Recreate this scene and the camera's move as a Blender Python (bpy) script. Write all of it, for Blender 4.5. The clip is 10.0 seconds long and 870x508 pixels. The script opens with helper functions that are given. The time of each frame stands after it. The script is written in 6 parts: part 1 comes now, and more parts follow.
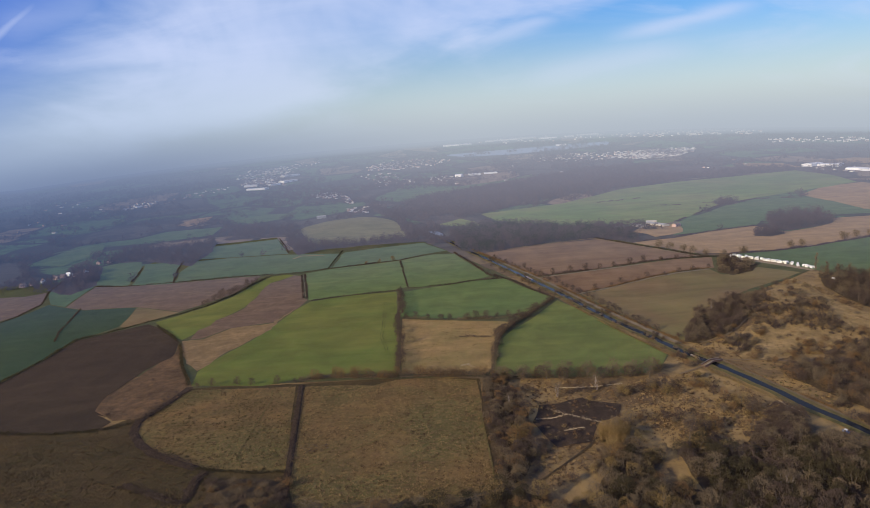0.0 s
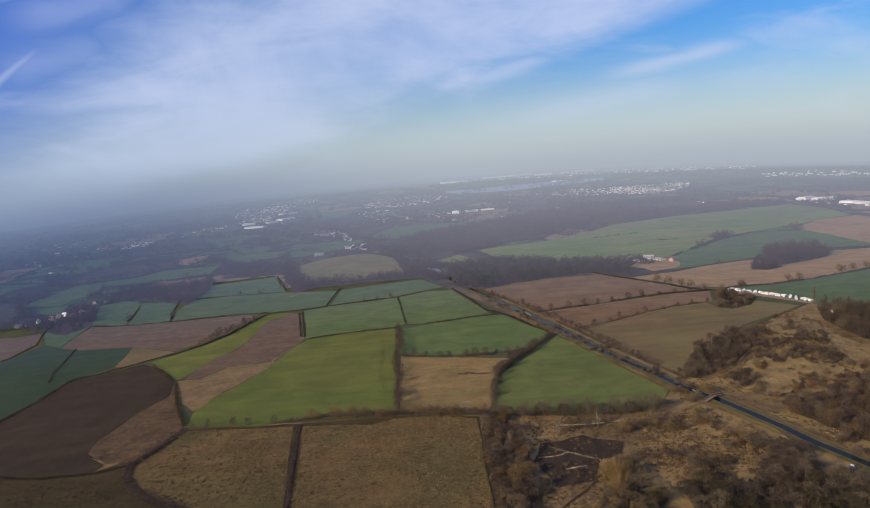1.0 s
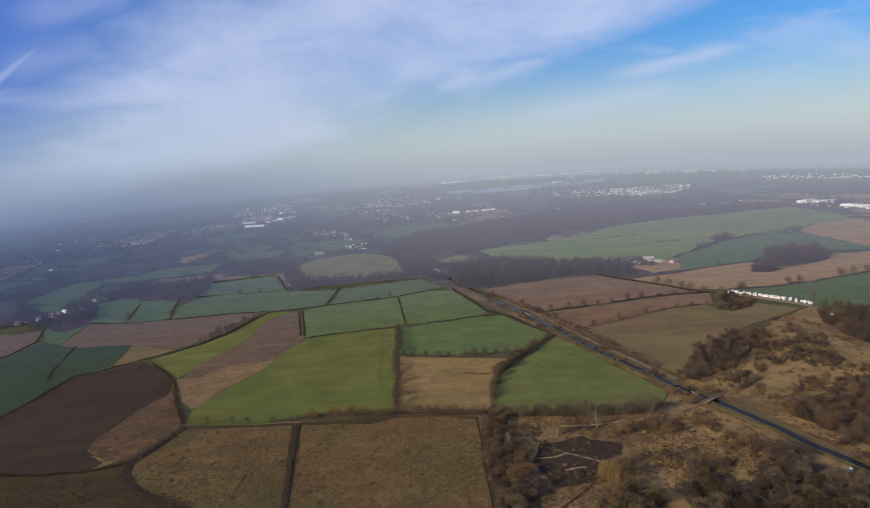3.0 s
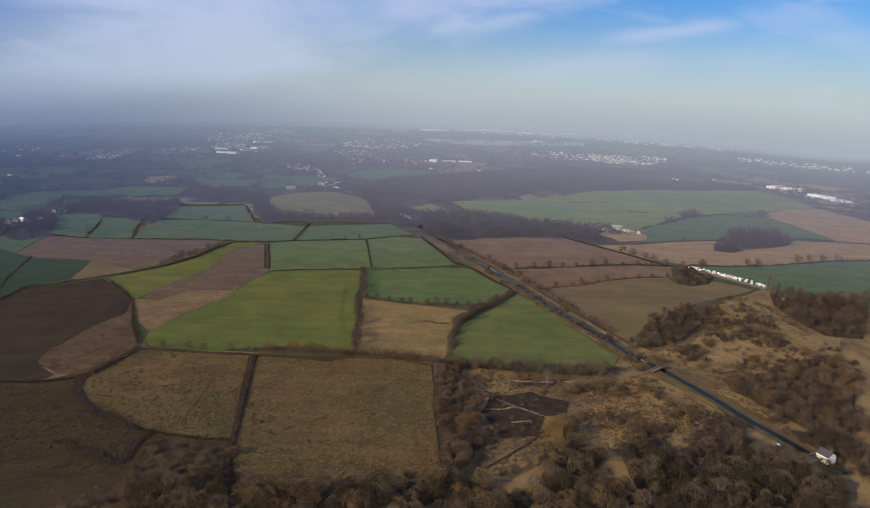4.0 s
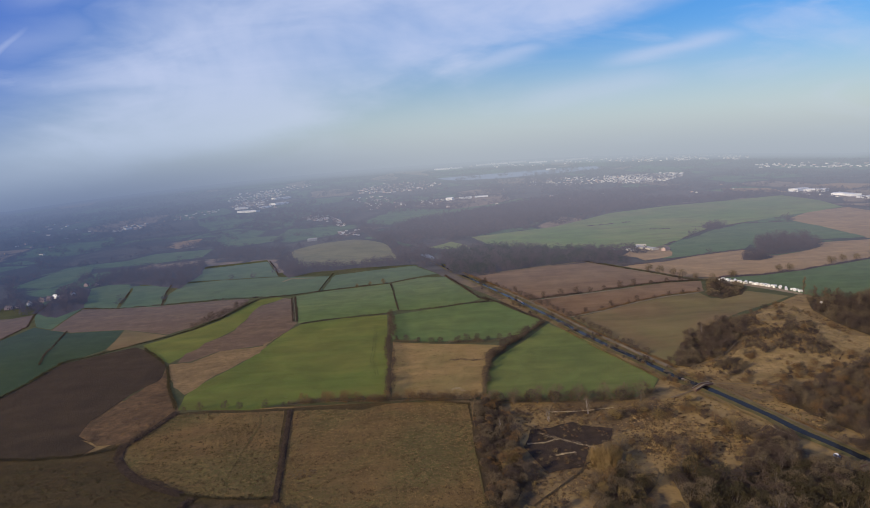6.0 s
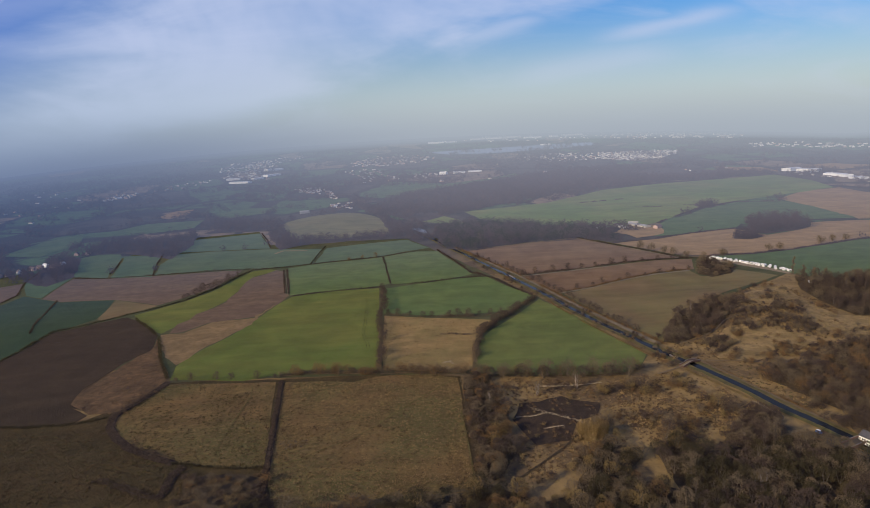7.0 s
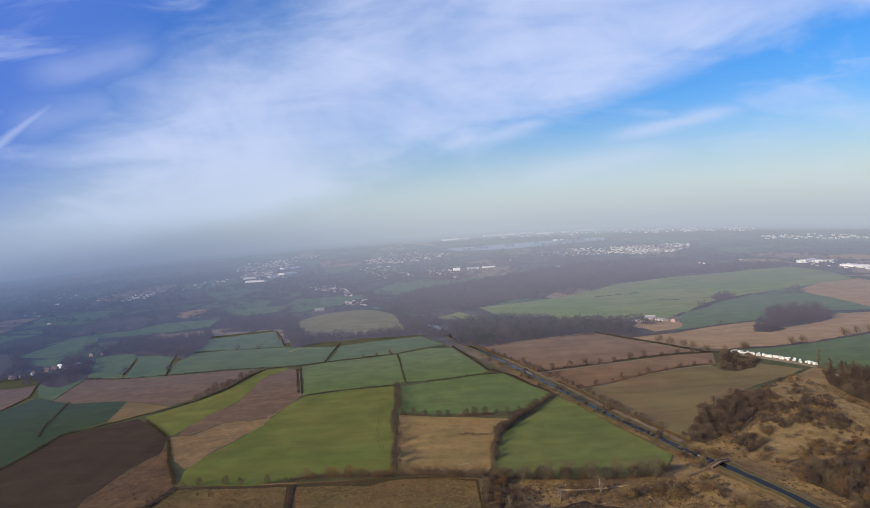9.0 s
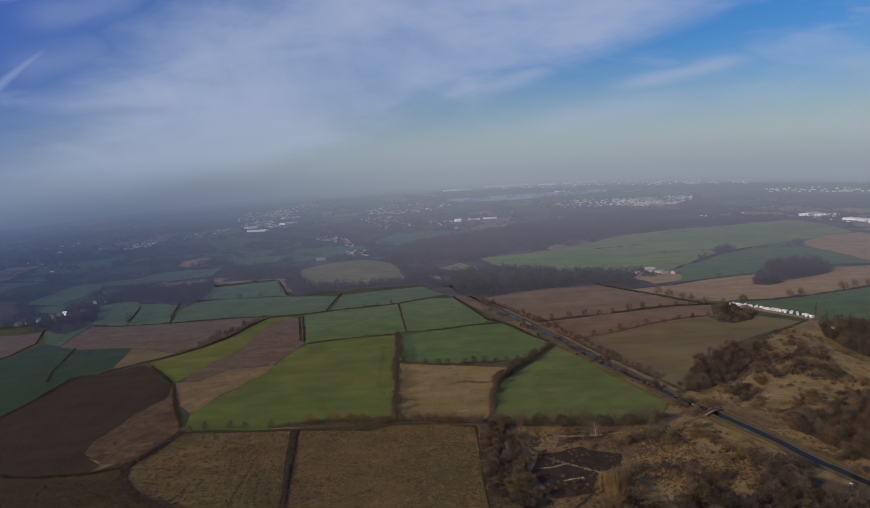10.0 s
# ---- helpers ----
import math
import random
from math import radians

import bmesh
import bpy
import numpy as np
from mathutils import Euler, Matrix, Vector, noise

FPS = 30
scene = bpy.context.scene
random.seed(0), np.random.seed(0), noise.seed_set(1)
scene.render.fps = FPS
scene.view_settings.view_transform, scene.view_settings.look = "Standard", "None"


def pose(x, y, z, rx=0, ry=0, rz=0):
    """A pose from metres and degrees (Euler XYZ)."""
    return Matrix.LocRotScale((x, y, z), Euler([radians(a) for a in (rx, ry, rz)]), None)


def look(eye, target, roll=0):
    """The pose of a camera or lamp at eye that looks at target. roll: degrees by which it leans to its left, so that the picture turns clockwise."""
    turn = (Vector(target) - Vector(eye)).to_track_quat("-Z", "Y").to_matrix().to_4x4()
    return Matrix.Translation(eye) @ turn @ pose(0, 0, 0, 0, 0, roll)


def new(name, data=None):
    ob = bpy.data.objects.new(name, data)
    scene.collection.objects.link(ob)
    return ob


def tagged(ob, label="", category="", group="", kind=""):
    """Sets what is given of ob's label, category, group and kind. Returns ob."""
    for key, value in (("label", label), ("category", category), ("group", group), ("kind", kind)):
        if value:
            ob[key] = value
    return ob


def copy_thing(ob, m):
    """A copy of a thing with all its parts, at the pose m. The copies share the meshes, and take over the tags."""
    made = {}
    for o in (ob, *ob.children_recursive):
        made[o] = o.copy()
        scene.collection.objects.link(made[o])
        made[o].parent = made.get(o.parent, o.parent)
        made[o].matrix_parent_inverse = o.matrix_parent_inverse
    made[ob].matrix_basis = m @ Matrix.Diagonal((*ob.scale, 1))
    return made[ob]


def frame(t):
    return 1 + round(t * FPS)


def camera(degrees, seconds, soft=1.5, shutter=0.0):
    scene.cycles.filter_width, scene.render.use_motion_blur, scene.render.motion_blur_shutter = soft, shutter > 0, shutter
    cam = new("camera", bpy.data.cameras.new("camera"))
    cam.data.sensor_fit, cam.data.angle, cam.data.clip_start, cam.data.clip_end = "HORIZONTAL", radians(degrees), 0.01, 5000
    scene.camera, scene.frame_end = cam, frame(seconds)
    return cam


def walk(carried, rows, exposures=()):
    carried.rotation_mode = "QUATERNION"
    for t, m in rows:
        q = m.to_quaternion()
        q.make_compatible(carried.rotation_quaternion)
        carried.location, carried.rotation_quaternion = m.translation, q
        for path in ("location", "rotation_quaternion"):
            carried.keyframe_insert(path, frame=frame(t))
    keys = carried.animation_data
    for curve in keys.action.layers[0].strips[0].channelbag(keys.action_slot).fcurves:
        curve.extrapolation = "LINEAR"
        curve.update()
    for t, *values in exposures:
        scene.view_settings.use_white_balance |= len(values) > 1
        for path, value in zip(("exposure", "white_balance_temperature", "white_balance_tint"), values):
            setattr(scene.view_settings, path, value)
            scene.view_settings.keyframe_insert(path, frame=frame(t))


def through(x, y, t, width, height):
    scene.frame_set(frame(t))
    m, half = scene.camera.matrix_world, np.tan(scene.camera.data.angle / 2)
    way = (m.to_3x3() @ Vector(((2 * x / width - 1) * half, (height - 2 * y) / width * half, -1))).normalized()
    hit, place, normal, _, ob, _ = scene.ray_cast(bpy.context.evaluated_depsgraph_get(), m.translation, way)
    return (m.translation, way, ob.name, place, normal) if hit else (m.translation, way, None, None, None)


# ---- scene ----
EYE = (0.0, 0.0, 216.0)   # the hovering camera, about 216 m over the meadows
cam = camera(70.0, 10.0, soft=0.9)
ROWS = [
    (0.0, 80.03, 4.24, 0.21),
    (0.5, 82.98, 5.01, 0.24),
    (1.0, 83.37, 4.73, -0.06),
    (1.5, 83.11, 3.42, -0.15),
    (2.0, 83.65, 4.62, -0.13),
    (2.5, 83.08, 5.23, 0.23),
    (2.7, 83.40, 4.78, 0.13),
    (3.8, 82.40, 3.47, 0.00),
    (4.0, 78.55, -2.00, -1.78),
    (4.5, 82.36, 2.70, -2.08),
    (5.0, 82.94, 5.66, -0.78),
    (5.2, 82.66, 5.63, -0.66),
    (6.3, 82.08, 3.61, -0.63),
    (6.5, 82.09, 4.09, -0.57),
    (7.0, 79.69, 3.02, -1.15),
    (7.5, 77.65, 3.92, -0.69),
    (8.0, 76.95, 4.04, -0.69),
    (8.5, 79.02, 4.06, -0.70),
    (8.8, 85.06, 3.52, -0.24),
    (9.0, 88.61, 3.84, 0.10),
    (9.5, 89.19, 3.43, 0.30),
    (10.0, 84.08, 3.44, 0.23),
]
walk(cam, [(t, pose(*EYE, rx, ry, rz)) for t, rx, ry, rz in ROWS], ((0.0, 0.27, 6500, 4), (0.5, 0.35, 6500, 4), (1.0, 0.12, 6500, 4), (1.5, 0.07, 6500, 4), (2.0, 0.07, 6500, 4), (2.7, 0.1, 6500, 4), (4.0, 0.06, 6500, 4), (4.5, 0.35, 6500, 4), (5.0, 0.18, 6500, 4), (6.5, 0.08, 6500, 4), (7.0, 0.05, 6500, 4), (7.5, 0.12, 6500, 4), (8.0, 0.52, 6500, 4), (8.5, 0.5, 6500, 4), (9.0, 0.27, 6500, 4), (9.5, -0.1, 6500, 4), (10.0, -0.46, 6300, 4)))

# ---- light: low winter sun from behind on the left, blue sky with cirrus and a hazy skyline ----
SUN_AZIMUTH, SUN_ELEVATION = 234.0, 22.0     # compass-like, clockwise from +y
sun = new("sun", bpy.data.lights.new("sun", "SUN"))
sun.data.energy, sun.data.angle, sun.data.color = 5.0, radians(0.6), (1.0, 0.82, 0.60)
az, el = radians(SUN_AZIMUTH), radians(SUN_ELEVATION)
sun_way = Vector((math.sin(az) * math.cos(el), math.cos(az) * math.cos(el), math.sin(el)))
sun.matrix_world = look(sun_way * 900.0, (0, 0, 0))


class Nodes:
    """Short-hand for building a node tree."""

    def __init__(self, tree):
        self.tree = tree
        tree.nodes.clear()

    def add(self, kind, inputs=(), **settings):
        node = self.tree.nodes.new(kind)
        for key, value in settings.items():
            setattr(node, key, value)
        for key, value in dict(inputs).items():
            if isinstance(value, bpy.types.NodeSocket):
                self.tree.links.new(value, node.inputs[key])
            else:
                node.inputs[key].default_value = value
        return node

    def math(self, op, a, b=0.0, clamp=False):
        return self.add("ShaderNodeMath", {0: a, 1: b}, operation=op, use_clamp=clamp).outputs[0]

    def ramp(self, value, lo, hi, a=0.0, b=1.0):
        """Smooth step of value from lo..hi to a..b."""
        return self.add("ShaderNodeMapRange", {"Value": value, "From Min": lo, "From Max": hi, "To Min": a, "To Max": b},
                        interpolation_type="SMOOTHSTEP").outputs[0]

    def mix(self, f, a, b, blend="MIX"):
        node = self.add("ShaderNodeMix", data_type="RGBA", blend_type=blend)
        for socket, value in ((node.inputs[0], f), (node.inputs[6], a), (node.inputs[7], b)):
            if isinstance(value, bpy.types.NodeSocket):
                self.tree.links.new(value, socket)
            else:
                socket.default_value = value if isinstance(value, float) else (*value[:3], 1.0)
        return node.outputs[2]

    def noise(self, where, scale, detail=4.0, rough=0.55, warp=0.0):
        return self.add("ShaderNodeTexNoise", {"Vector": where, "Scale": scale, "Detail": detail, "Roughness": rough, "Distortion": warp}).outputs[0]

    def place(self):
        """Position on the land, in pattern units of 1.8 m."""
        where = self.add("ShaderNodeNewGeometry").outputs["Position"]
        return self.add("ShaderNodeVectorMath", {0: where, "Scale": 0.556}, operation="SCALE").outputs[0]

    def scaled(self, where, scale, turn=0.0):
        return self.add("ShaderNodeMapping", {"Vector": where, "Scale": scale, "Rotation": (0, 0, radians(turn))}).outputs[0]


HAZE_LEFT, HAZE_RIGHT = (0.074, 0.108, 0.215), (0.300, 0.306, 0.405)   # haze colour painted as emission into the far land
SKYLINE_LEFT, SKYLINE_RIGHT = (0.155, 0.197, 0.335), (0.372, 0.402, 0.480)   # and of the haze over the skyline, in the sky and the farthest land
world = bpy.data.worlds.new("world")
scene.world = world
world.use_nodes = True
n = Nodes(world.node_tree)
sky = n.add("ShaderNodeTexSky", sky_type="NISHITA", sun_disc=False, sun_elevation=el, sun_rotation=az, air_density=1.3, dust_density=1.5, ozone_density=2.0)
way = n.add("ShaderNodeTexCoord").outputs["Generated"]
axis = n.add("ShaderNodeSeparateXYZ", {0: way}).outputs
ahead = n.math("MAXIMUM", n.math("ABSOLUTE", axis[1]), 0.25)
u = n.math("DIVIDE", axis[0], ahead)
v = n.math("DIVIDE", axis[2], ahead)
flat = n.add("ShaderNodeCombineXYZ", {0: u, 1: v}).outputs[0]
drift = n.noise(n.scaled(flat, (1.0, 2.2, 1.0), 22), 2.2, 5.0, 0.6, 0.6)
strand = n.noise(n.scaled(flat, (1.0, 3.4, 1.0), 20), 4.0, 6.0, 0.54, 0.6)
wisp = n.math("SUBTRACT", drift, 0.5)
fray = n.math("SUBTRACT", strand, 0.5)


def streak(u0, v0, u1, v1, wide, strength):
    """A wisp of cirrus between two directions."""
    length = math.hypot(u1 - u0, v1 - v0)
    c, s = (u1 - u0) / length, (v1 - v0) / length
    du, dv = n.math("SUBTRACT", u, u0), n.math("SUBTRACT", v, v0)
    along = n.math("ADD", n.math("MULTIPLY", du, c), n.math("MULTIPLY", dv, s))
    across = n.math("ADD", n.math("SUBTRACT", n.math("MULTIPLY", dv, c), n.math("MULTIPLY", du, s)), n.math("MULTIPLY", fray, wide * 2.2))
    body = n.math("EXPONENT", n.math("MULTIPLY", n.math("POWER", n.math("ABSOLUTE", n.math("DIVIDE", across, wide)), 2.0), -1.0))
    ends = n.math("MULTIPLY", n.ramp(along, -0.25 * length, 0.25 * length), n.ramp(along, 0.7 * length, 1.2 * length, 1.0, 0.0))
    return n.math("MULTIPLY", n.math("MULTIPLY", body, ends), strength)


# edge of the blue gap at the left, and lower edge of the cirrus sheet at the right
left_edge = n.math("ADD", n.math("ADD", u, n.math("MULTIPLY", v, -1.29)), n.math("ADD", n.math("MULTIPLY", wisp, 0.30), n.math("MULTIPLY", fray, 0.25)))
right_edge = n.math("ADD", n.math("SUBTRACT", v, n.math("MULTIPLY", u, 0.268)), n.math("ADD", n.math("MULTIPLY", wisp, 0.10), n.math("MULTIPLY", fray, 0.07)))
sheet = n.math("MULTIPLY", n.ramp(left_edge, -0.92, -0.56), n.ramp(right_edge, 0.10, 0.17))
sheet = n.math("MULTIPLY", sheet, n.ramp(n.math("ADD", drift, n.math("MULTIPLY", fray, 0.5)), 0.25, 0.70, 0.50, 1.0))
thin = n.math("MULTIPLY", n.ramp(strand, 0.47, 0.75), 0.42)
cloud = n.math("MAXIMUM", n.math("MULTIPLY", sheet, 0.86), thin)
for wispy in (streak(-0.72, 0.178, -0.60, 0.256, 0.007, 0.42), streak(-0.585, 0.168, -0.535, 0.173, 0.015, 0.5), streak(0.05, 0.150, 0.20, 0.178, 0.013, 0.55), streak(0.30, 0.143, 0.50, 0.175, 0.012, 0.55), streak(-0.62, 0.30, -0.42, 0.325, 0.03, 0.28), streak(-0.66, 0.225, -0.48, 0.25, 0.03, 0.25), streak(0.15, 0.09, 0.40, 0.115, 0.02, 0.4)):
    cloud = n.math("MAXIMUM", cloud, wispy)
aside = n.math("MINIMUM", n.math("MULTIPLY", n.math("POWER", n.math("ABSOLUTE", u), 2.0), 0.052), 0.04)
height = n.math("ADD", axis[2], aside)       # height over the skyline, which falls away to both sides
low = n.ramp(height, 0.0, 0.20, 1.0, 0.0)
side = n.ramp(axis[0], -0.62, 0.10)
blue = n.add("ShaderNodeHueSaturation", {"Saturation": 1.32, "Value": 1.0, "Color": n.mix(1.0, sky.outputs[0], (0.083, 0.092, 0.134), "MULTIPLY")}).outputs[0]
blue = n.mix(n.ramp(n.math("SUBTRACT", u, n.math("MULTIPLY", v, 1.0)), -1.0, -0.45, 0.75, 0.0), blue, (0.095, 0.175, 0.60))
colour = n.mix(cloud, blue, (0.53, 0.58, 0.82))
colour = n.mix(n.math("MULTIPLY", low, 0.85), colour, n.mix(side, (0.37, 0.455, 0.62), (0.545, 0.600, 0.655)))
skyline = n.ramp(height, -0.01, 0.085, 1.0, 0.0)
colour = n.mix(skyline, colour, n.mix(side, SKYLINE_LEFT, SKYLINE_RIGHT))
back = n.add("ShaderNodeBackground", {"Color": colour, "Strength": 1.0})
n.add("ShaderNodeOutputWorld", {"Surface": back.outputs[0]})

# ---- materials ----


def material(name):
    mat = bpy.data.materials.new(name)
    mat.use_nodes = True
    return mat, Nodes(mat.node_tree)


def finish(n, colour, rough=0.9, bump=None, distance=0.0, far=False, specular=0.2, metal=0.0, ior=1.45, through=0.0):
    inputs = {"Base Color": colour, "Roughness": rough, "Specular IOR Level": specular, "Metallic": metal, "IOR": ior}
    if bump is not None:
        height, strength, depth = bump
        inputs["Normal"] = n.add("ShaderNodeBump", {"Height": height, "Strength": strength, "Distance": depth}).outputs[0]
    shader = n.add("ShaderNodeBsdfPrincipled", inputs).outputs[0]
    if through:
        # sprays of fine twigs let light pass between them
        soft = n.add("ShaderNodeBsdfTranslucent", {"Color": colour}).outputs[0]
        shader = n.add("ShaderNodeMixShader", {0: through, 1: shader, 2: soft}).outputs[0]
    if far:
        # haze is painted as emission into distant surfaces, more the farther they lie
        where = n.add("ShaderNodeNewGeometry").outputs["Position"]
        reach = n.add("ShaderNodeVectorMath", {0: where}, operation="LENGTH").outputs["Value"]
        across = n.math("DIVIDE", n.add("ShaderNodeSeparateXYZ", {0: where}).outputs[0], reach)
        rate = n.ramp(across, -0.62, 0.05, -0.00062, -0.00042)     # the painted haze is thicker to the west
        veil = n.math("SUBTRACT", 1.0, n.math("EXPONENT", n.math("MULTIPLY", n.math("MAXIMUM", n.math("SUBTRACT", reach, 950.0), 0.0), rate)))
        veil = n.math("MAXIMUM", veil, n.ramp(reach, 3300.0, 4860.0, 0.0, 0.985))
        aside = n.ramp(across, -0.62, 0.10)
        air = n.mix(n.ramp(reach, 2300.0, 4800.0), n.mix(aside, HAZE_LEFT, HAZE_RIGHT), n.mix(aside, SKYLINE_LEFT, SKYLINE_RIGHT))
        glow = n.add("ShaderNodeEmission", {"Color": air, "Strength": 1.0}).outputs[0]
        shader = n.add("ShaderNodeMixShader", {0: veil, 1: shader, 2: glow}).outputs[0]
    n.add("ShaderNodeOutputMaterial", {"Surface": shader})


def grass(name, base, dry, soil, tufts=0.0, rows=None, far=False, patch=0.02):
    """Grassland or crop: two greens in broad patches, fine grain, and drill rows where given (degrees)."""
    mat, n = material(name)
    at = n.place()
    broad = n.noise(at, patch, 5.0, 0.6, 0.4)
    fine = n.noise(at, 0.35, 6.0, 0.7)
    grain = n.noise(at, 1.6, 3.0, 0.7)
    colour = n.mix(n.ramp(broad, 0.35, 0.68), base, dry)
    colour = n.mix(n.ramp(fine, 0.55 - 0.1 * tufts, 0.80), colour, soil)
    if rows is not None:
        line = n.add("ShaderNodeTexWave", {"Vector": n.scaled(at, (1, 1, 1), rows), "Scale": 0.16, "Distortion": 1.2, "Detail": 2.0, "Detail Scale": 0.6}).outputs["Fac"]
        colour = n.mix(n.math("MULTIPLY", n.ramp(line, 0.55, 0.95), 0.28), colour, soil)
    colour = n.mix(n.ramp(grain, 0.35, 0.68, 0.0, 0.42 + 0.3 * tufts), colour, n.mix(0.5, soil, dry))
    # uneven growth: wetter and drier ground, and faint bands along the work of the plough
    wet = n.ramp(n.noise(at, patch * 2.6, 5.0, 0.62, 0.5), 0.30, 0.70, 0.86, 1.14)
    band = n.ramp(n.noise(n.scaled(at, (0.25, 2.2, 1.0), -(rows or 35)), 0.05, 3.0, 0.6), 0.32, 0.68, 0.93, 1.07)
    colour = n.add("ShaderNodeHueSaturation", {"Value": n.math("MULTIPLY", wet, band), "Color": colour}).outputs[0]
    finish(n, colour, 0.95, (n.math("ADD", fine, n.math("MULTIPLY", grain, 0.8)), 0.7 + 0.3 * tufts, 0.9 + 1.4 * tufts), far=far)
    return mat


BRIGHT = grass("bright_crop_green", (0.089, 0.118, 0.018), (0.152, 0.146, 0.027), (0.120, 0.102, 0.032), rows=62, patch=0.013)
GREEN = grass("meadow_green", (0.104, 0.127, 0.029), (0.138, 0.146, 0.034), (0.127, 0.108, 0.037), rows=20)
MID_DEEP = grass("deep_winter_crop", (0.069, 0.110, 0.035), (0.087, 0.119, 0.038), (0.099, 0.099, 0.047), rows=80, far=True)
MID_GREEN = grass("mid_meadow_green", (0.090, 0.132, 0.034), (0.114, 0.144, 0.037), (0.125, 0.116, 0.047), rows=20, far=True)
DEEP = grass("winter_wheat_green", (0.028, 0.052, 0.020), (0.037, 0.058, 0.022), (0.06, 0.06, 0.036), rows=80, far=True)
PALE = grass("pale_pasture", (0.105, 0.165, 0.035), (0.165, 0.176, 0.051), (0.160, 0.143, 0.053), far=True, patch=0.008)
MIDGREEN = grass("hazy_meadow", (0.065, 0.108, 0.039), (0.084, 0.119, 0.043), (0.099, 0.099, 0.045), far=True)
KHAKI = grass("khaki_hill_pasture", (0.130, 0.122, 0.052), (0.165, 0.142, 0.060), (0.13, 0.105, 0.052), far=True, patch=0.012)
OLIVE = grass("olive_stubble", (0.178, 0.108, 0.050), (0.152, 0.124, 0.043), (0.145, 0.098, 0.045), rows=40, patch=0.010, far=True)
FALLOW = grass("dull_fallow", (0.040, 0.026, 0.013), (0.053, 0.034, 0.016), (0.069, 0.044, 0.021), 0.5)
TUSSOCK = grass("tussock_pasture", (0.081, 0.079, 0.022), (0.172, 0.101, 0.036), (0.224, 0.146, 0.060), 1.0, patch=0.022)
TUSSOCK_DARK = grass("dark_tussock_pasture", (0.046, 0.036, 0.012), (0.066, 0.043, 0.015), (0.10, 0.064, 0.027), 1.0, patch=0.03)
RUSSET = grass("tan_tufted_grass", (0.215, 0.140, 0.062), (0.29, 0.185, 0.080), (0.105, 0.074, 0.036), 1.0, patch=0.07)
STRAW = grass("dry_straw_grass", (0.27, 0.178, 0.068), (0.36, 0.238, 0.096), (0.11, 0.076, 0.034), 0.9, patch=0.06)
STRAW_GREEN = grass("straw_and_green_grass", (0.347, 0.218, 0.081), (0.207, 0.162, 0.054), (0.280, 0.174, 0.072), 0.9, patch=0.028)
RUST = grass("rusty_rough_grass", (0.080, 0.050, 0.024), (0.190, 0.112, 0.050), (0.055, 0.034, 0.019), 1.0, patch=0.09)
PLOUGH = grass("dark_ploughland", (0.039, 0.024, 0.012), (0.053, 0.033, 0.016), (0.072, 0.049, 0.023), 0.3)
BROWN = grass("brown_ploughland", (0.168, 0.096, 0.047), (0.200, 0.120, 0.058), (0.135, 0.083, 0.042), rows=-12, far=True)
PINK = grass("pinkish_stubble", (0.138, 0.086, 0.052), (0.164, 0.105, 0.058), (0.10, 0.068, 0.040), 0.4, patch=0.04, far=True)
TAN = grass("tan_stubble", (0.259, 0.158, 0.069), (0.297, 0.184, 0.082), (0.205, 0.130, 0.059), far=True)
# peat of the clearing, also laid as painted shadow along ditches
BOG_AND_SHADE = grass("black_peat_and_ditch_shade", (0.034, 0.022, 0.014), (0.048, 0.030, 0.018), (0.085, 0.055, 0.03), 0.8, patch=0.09)


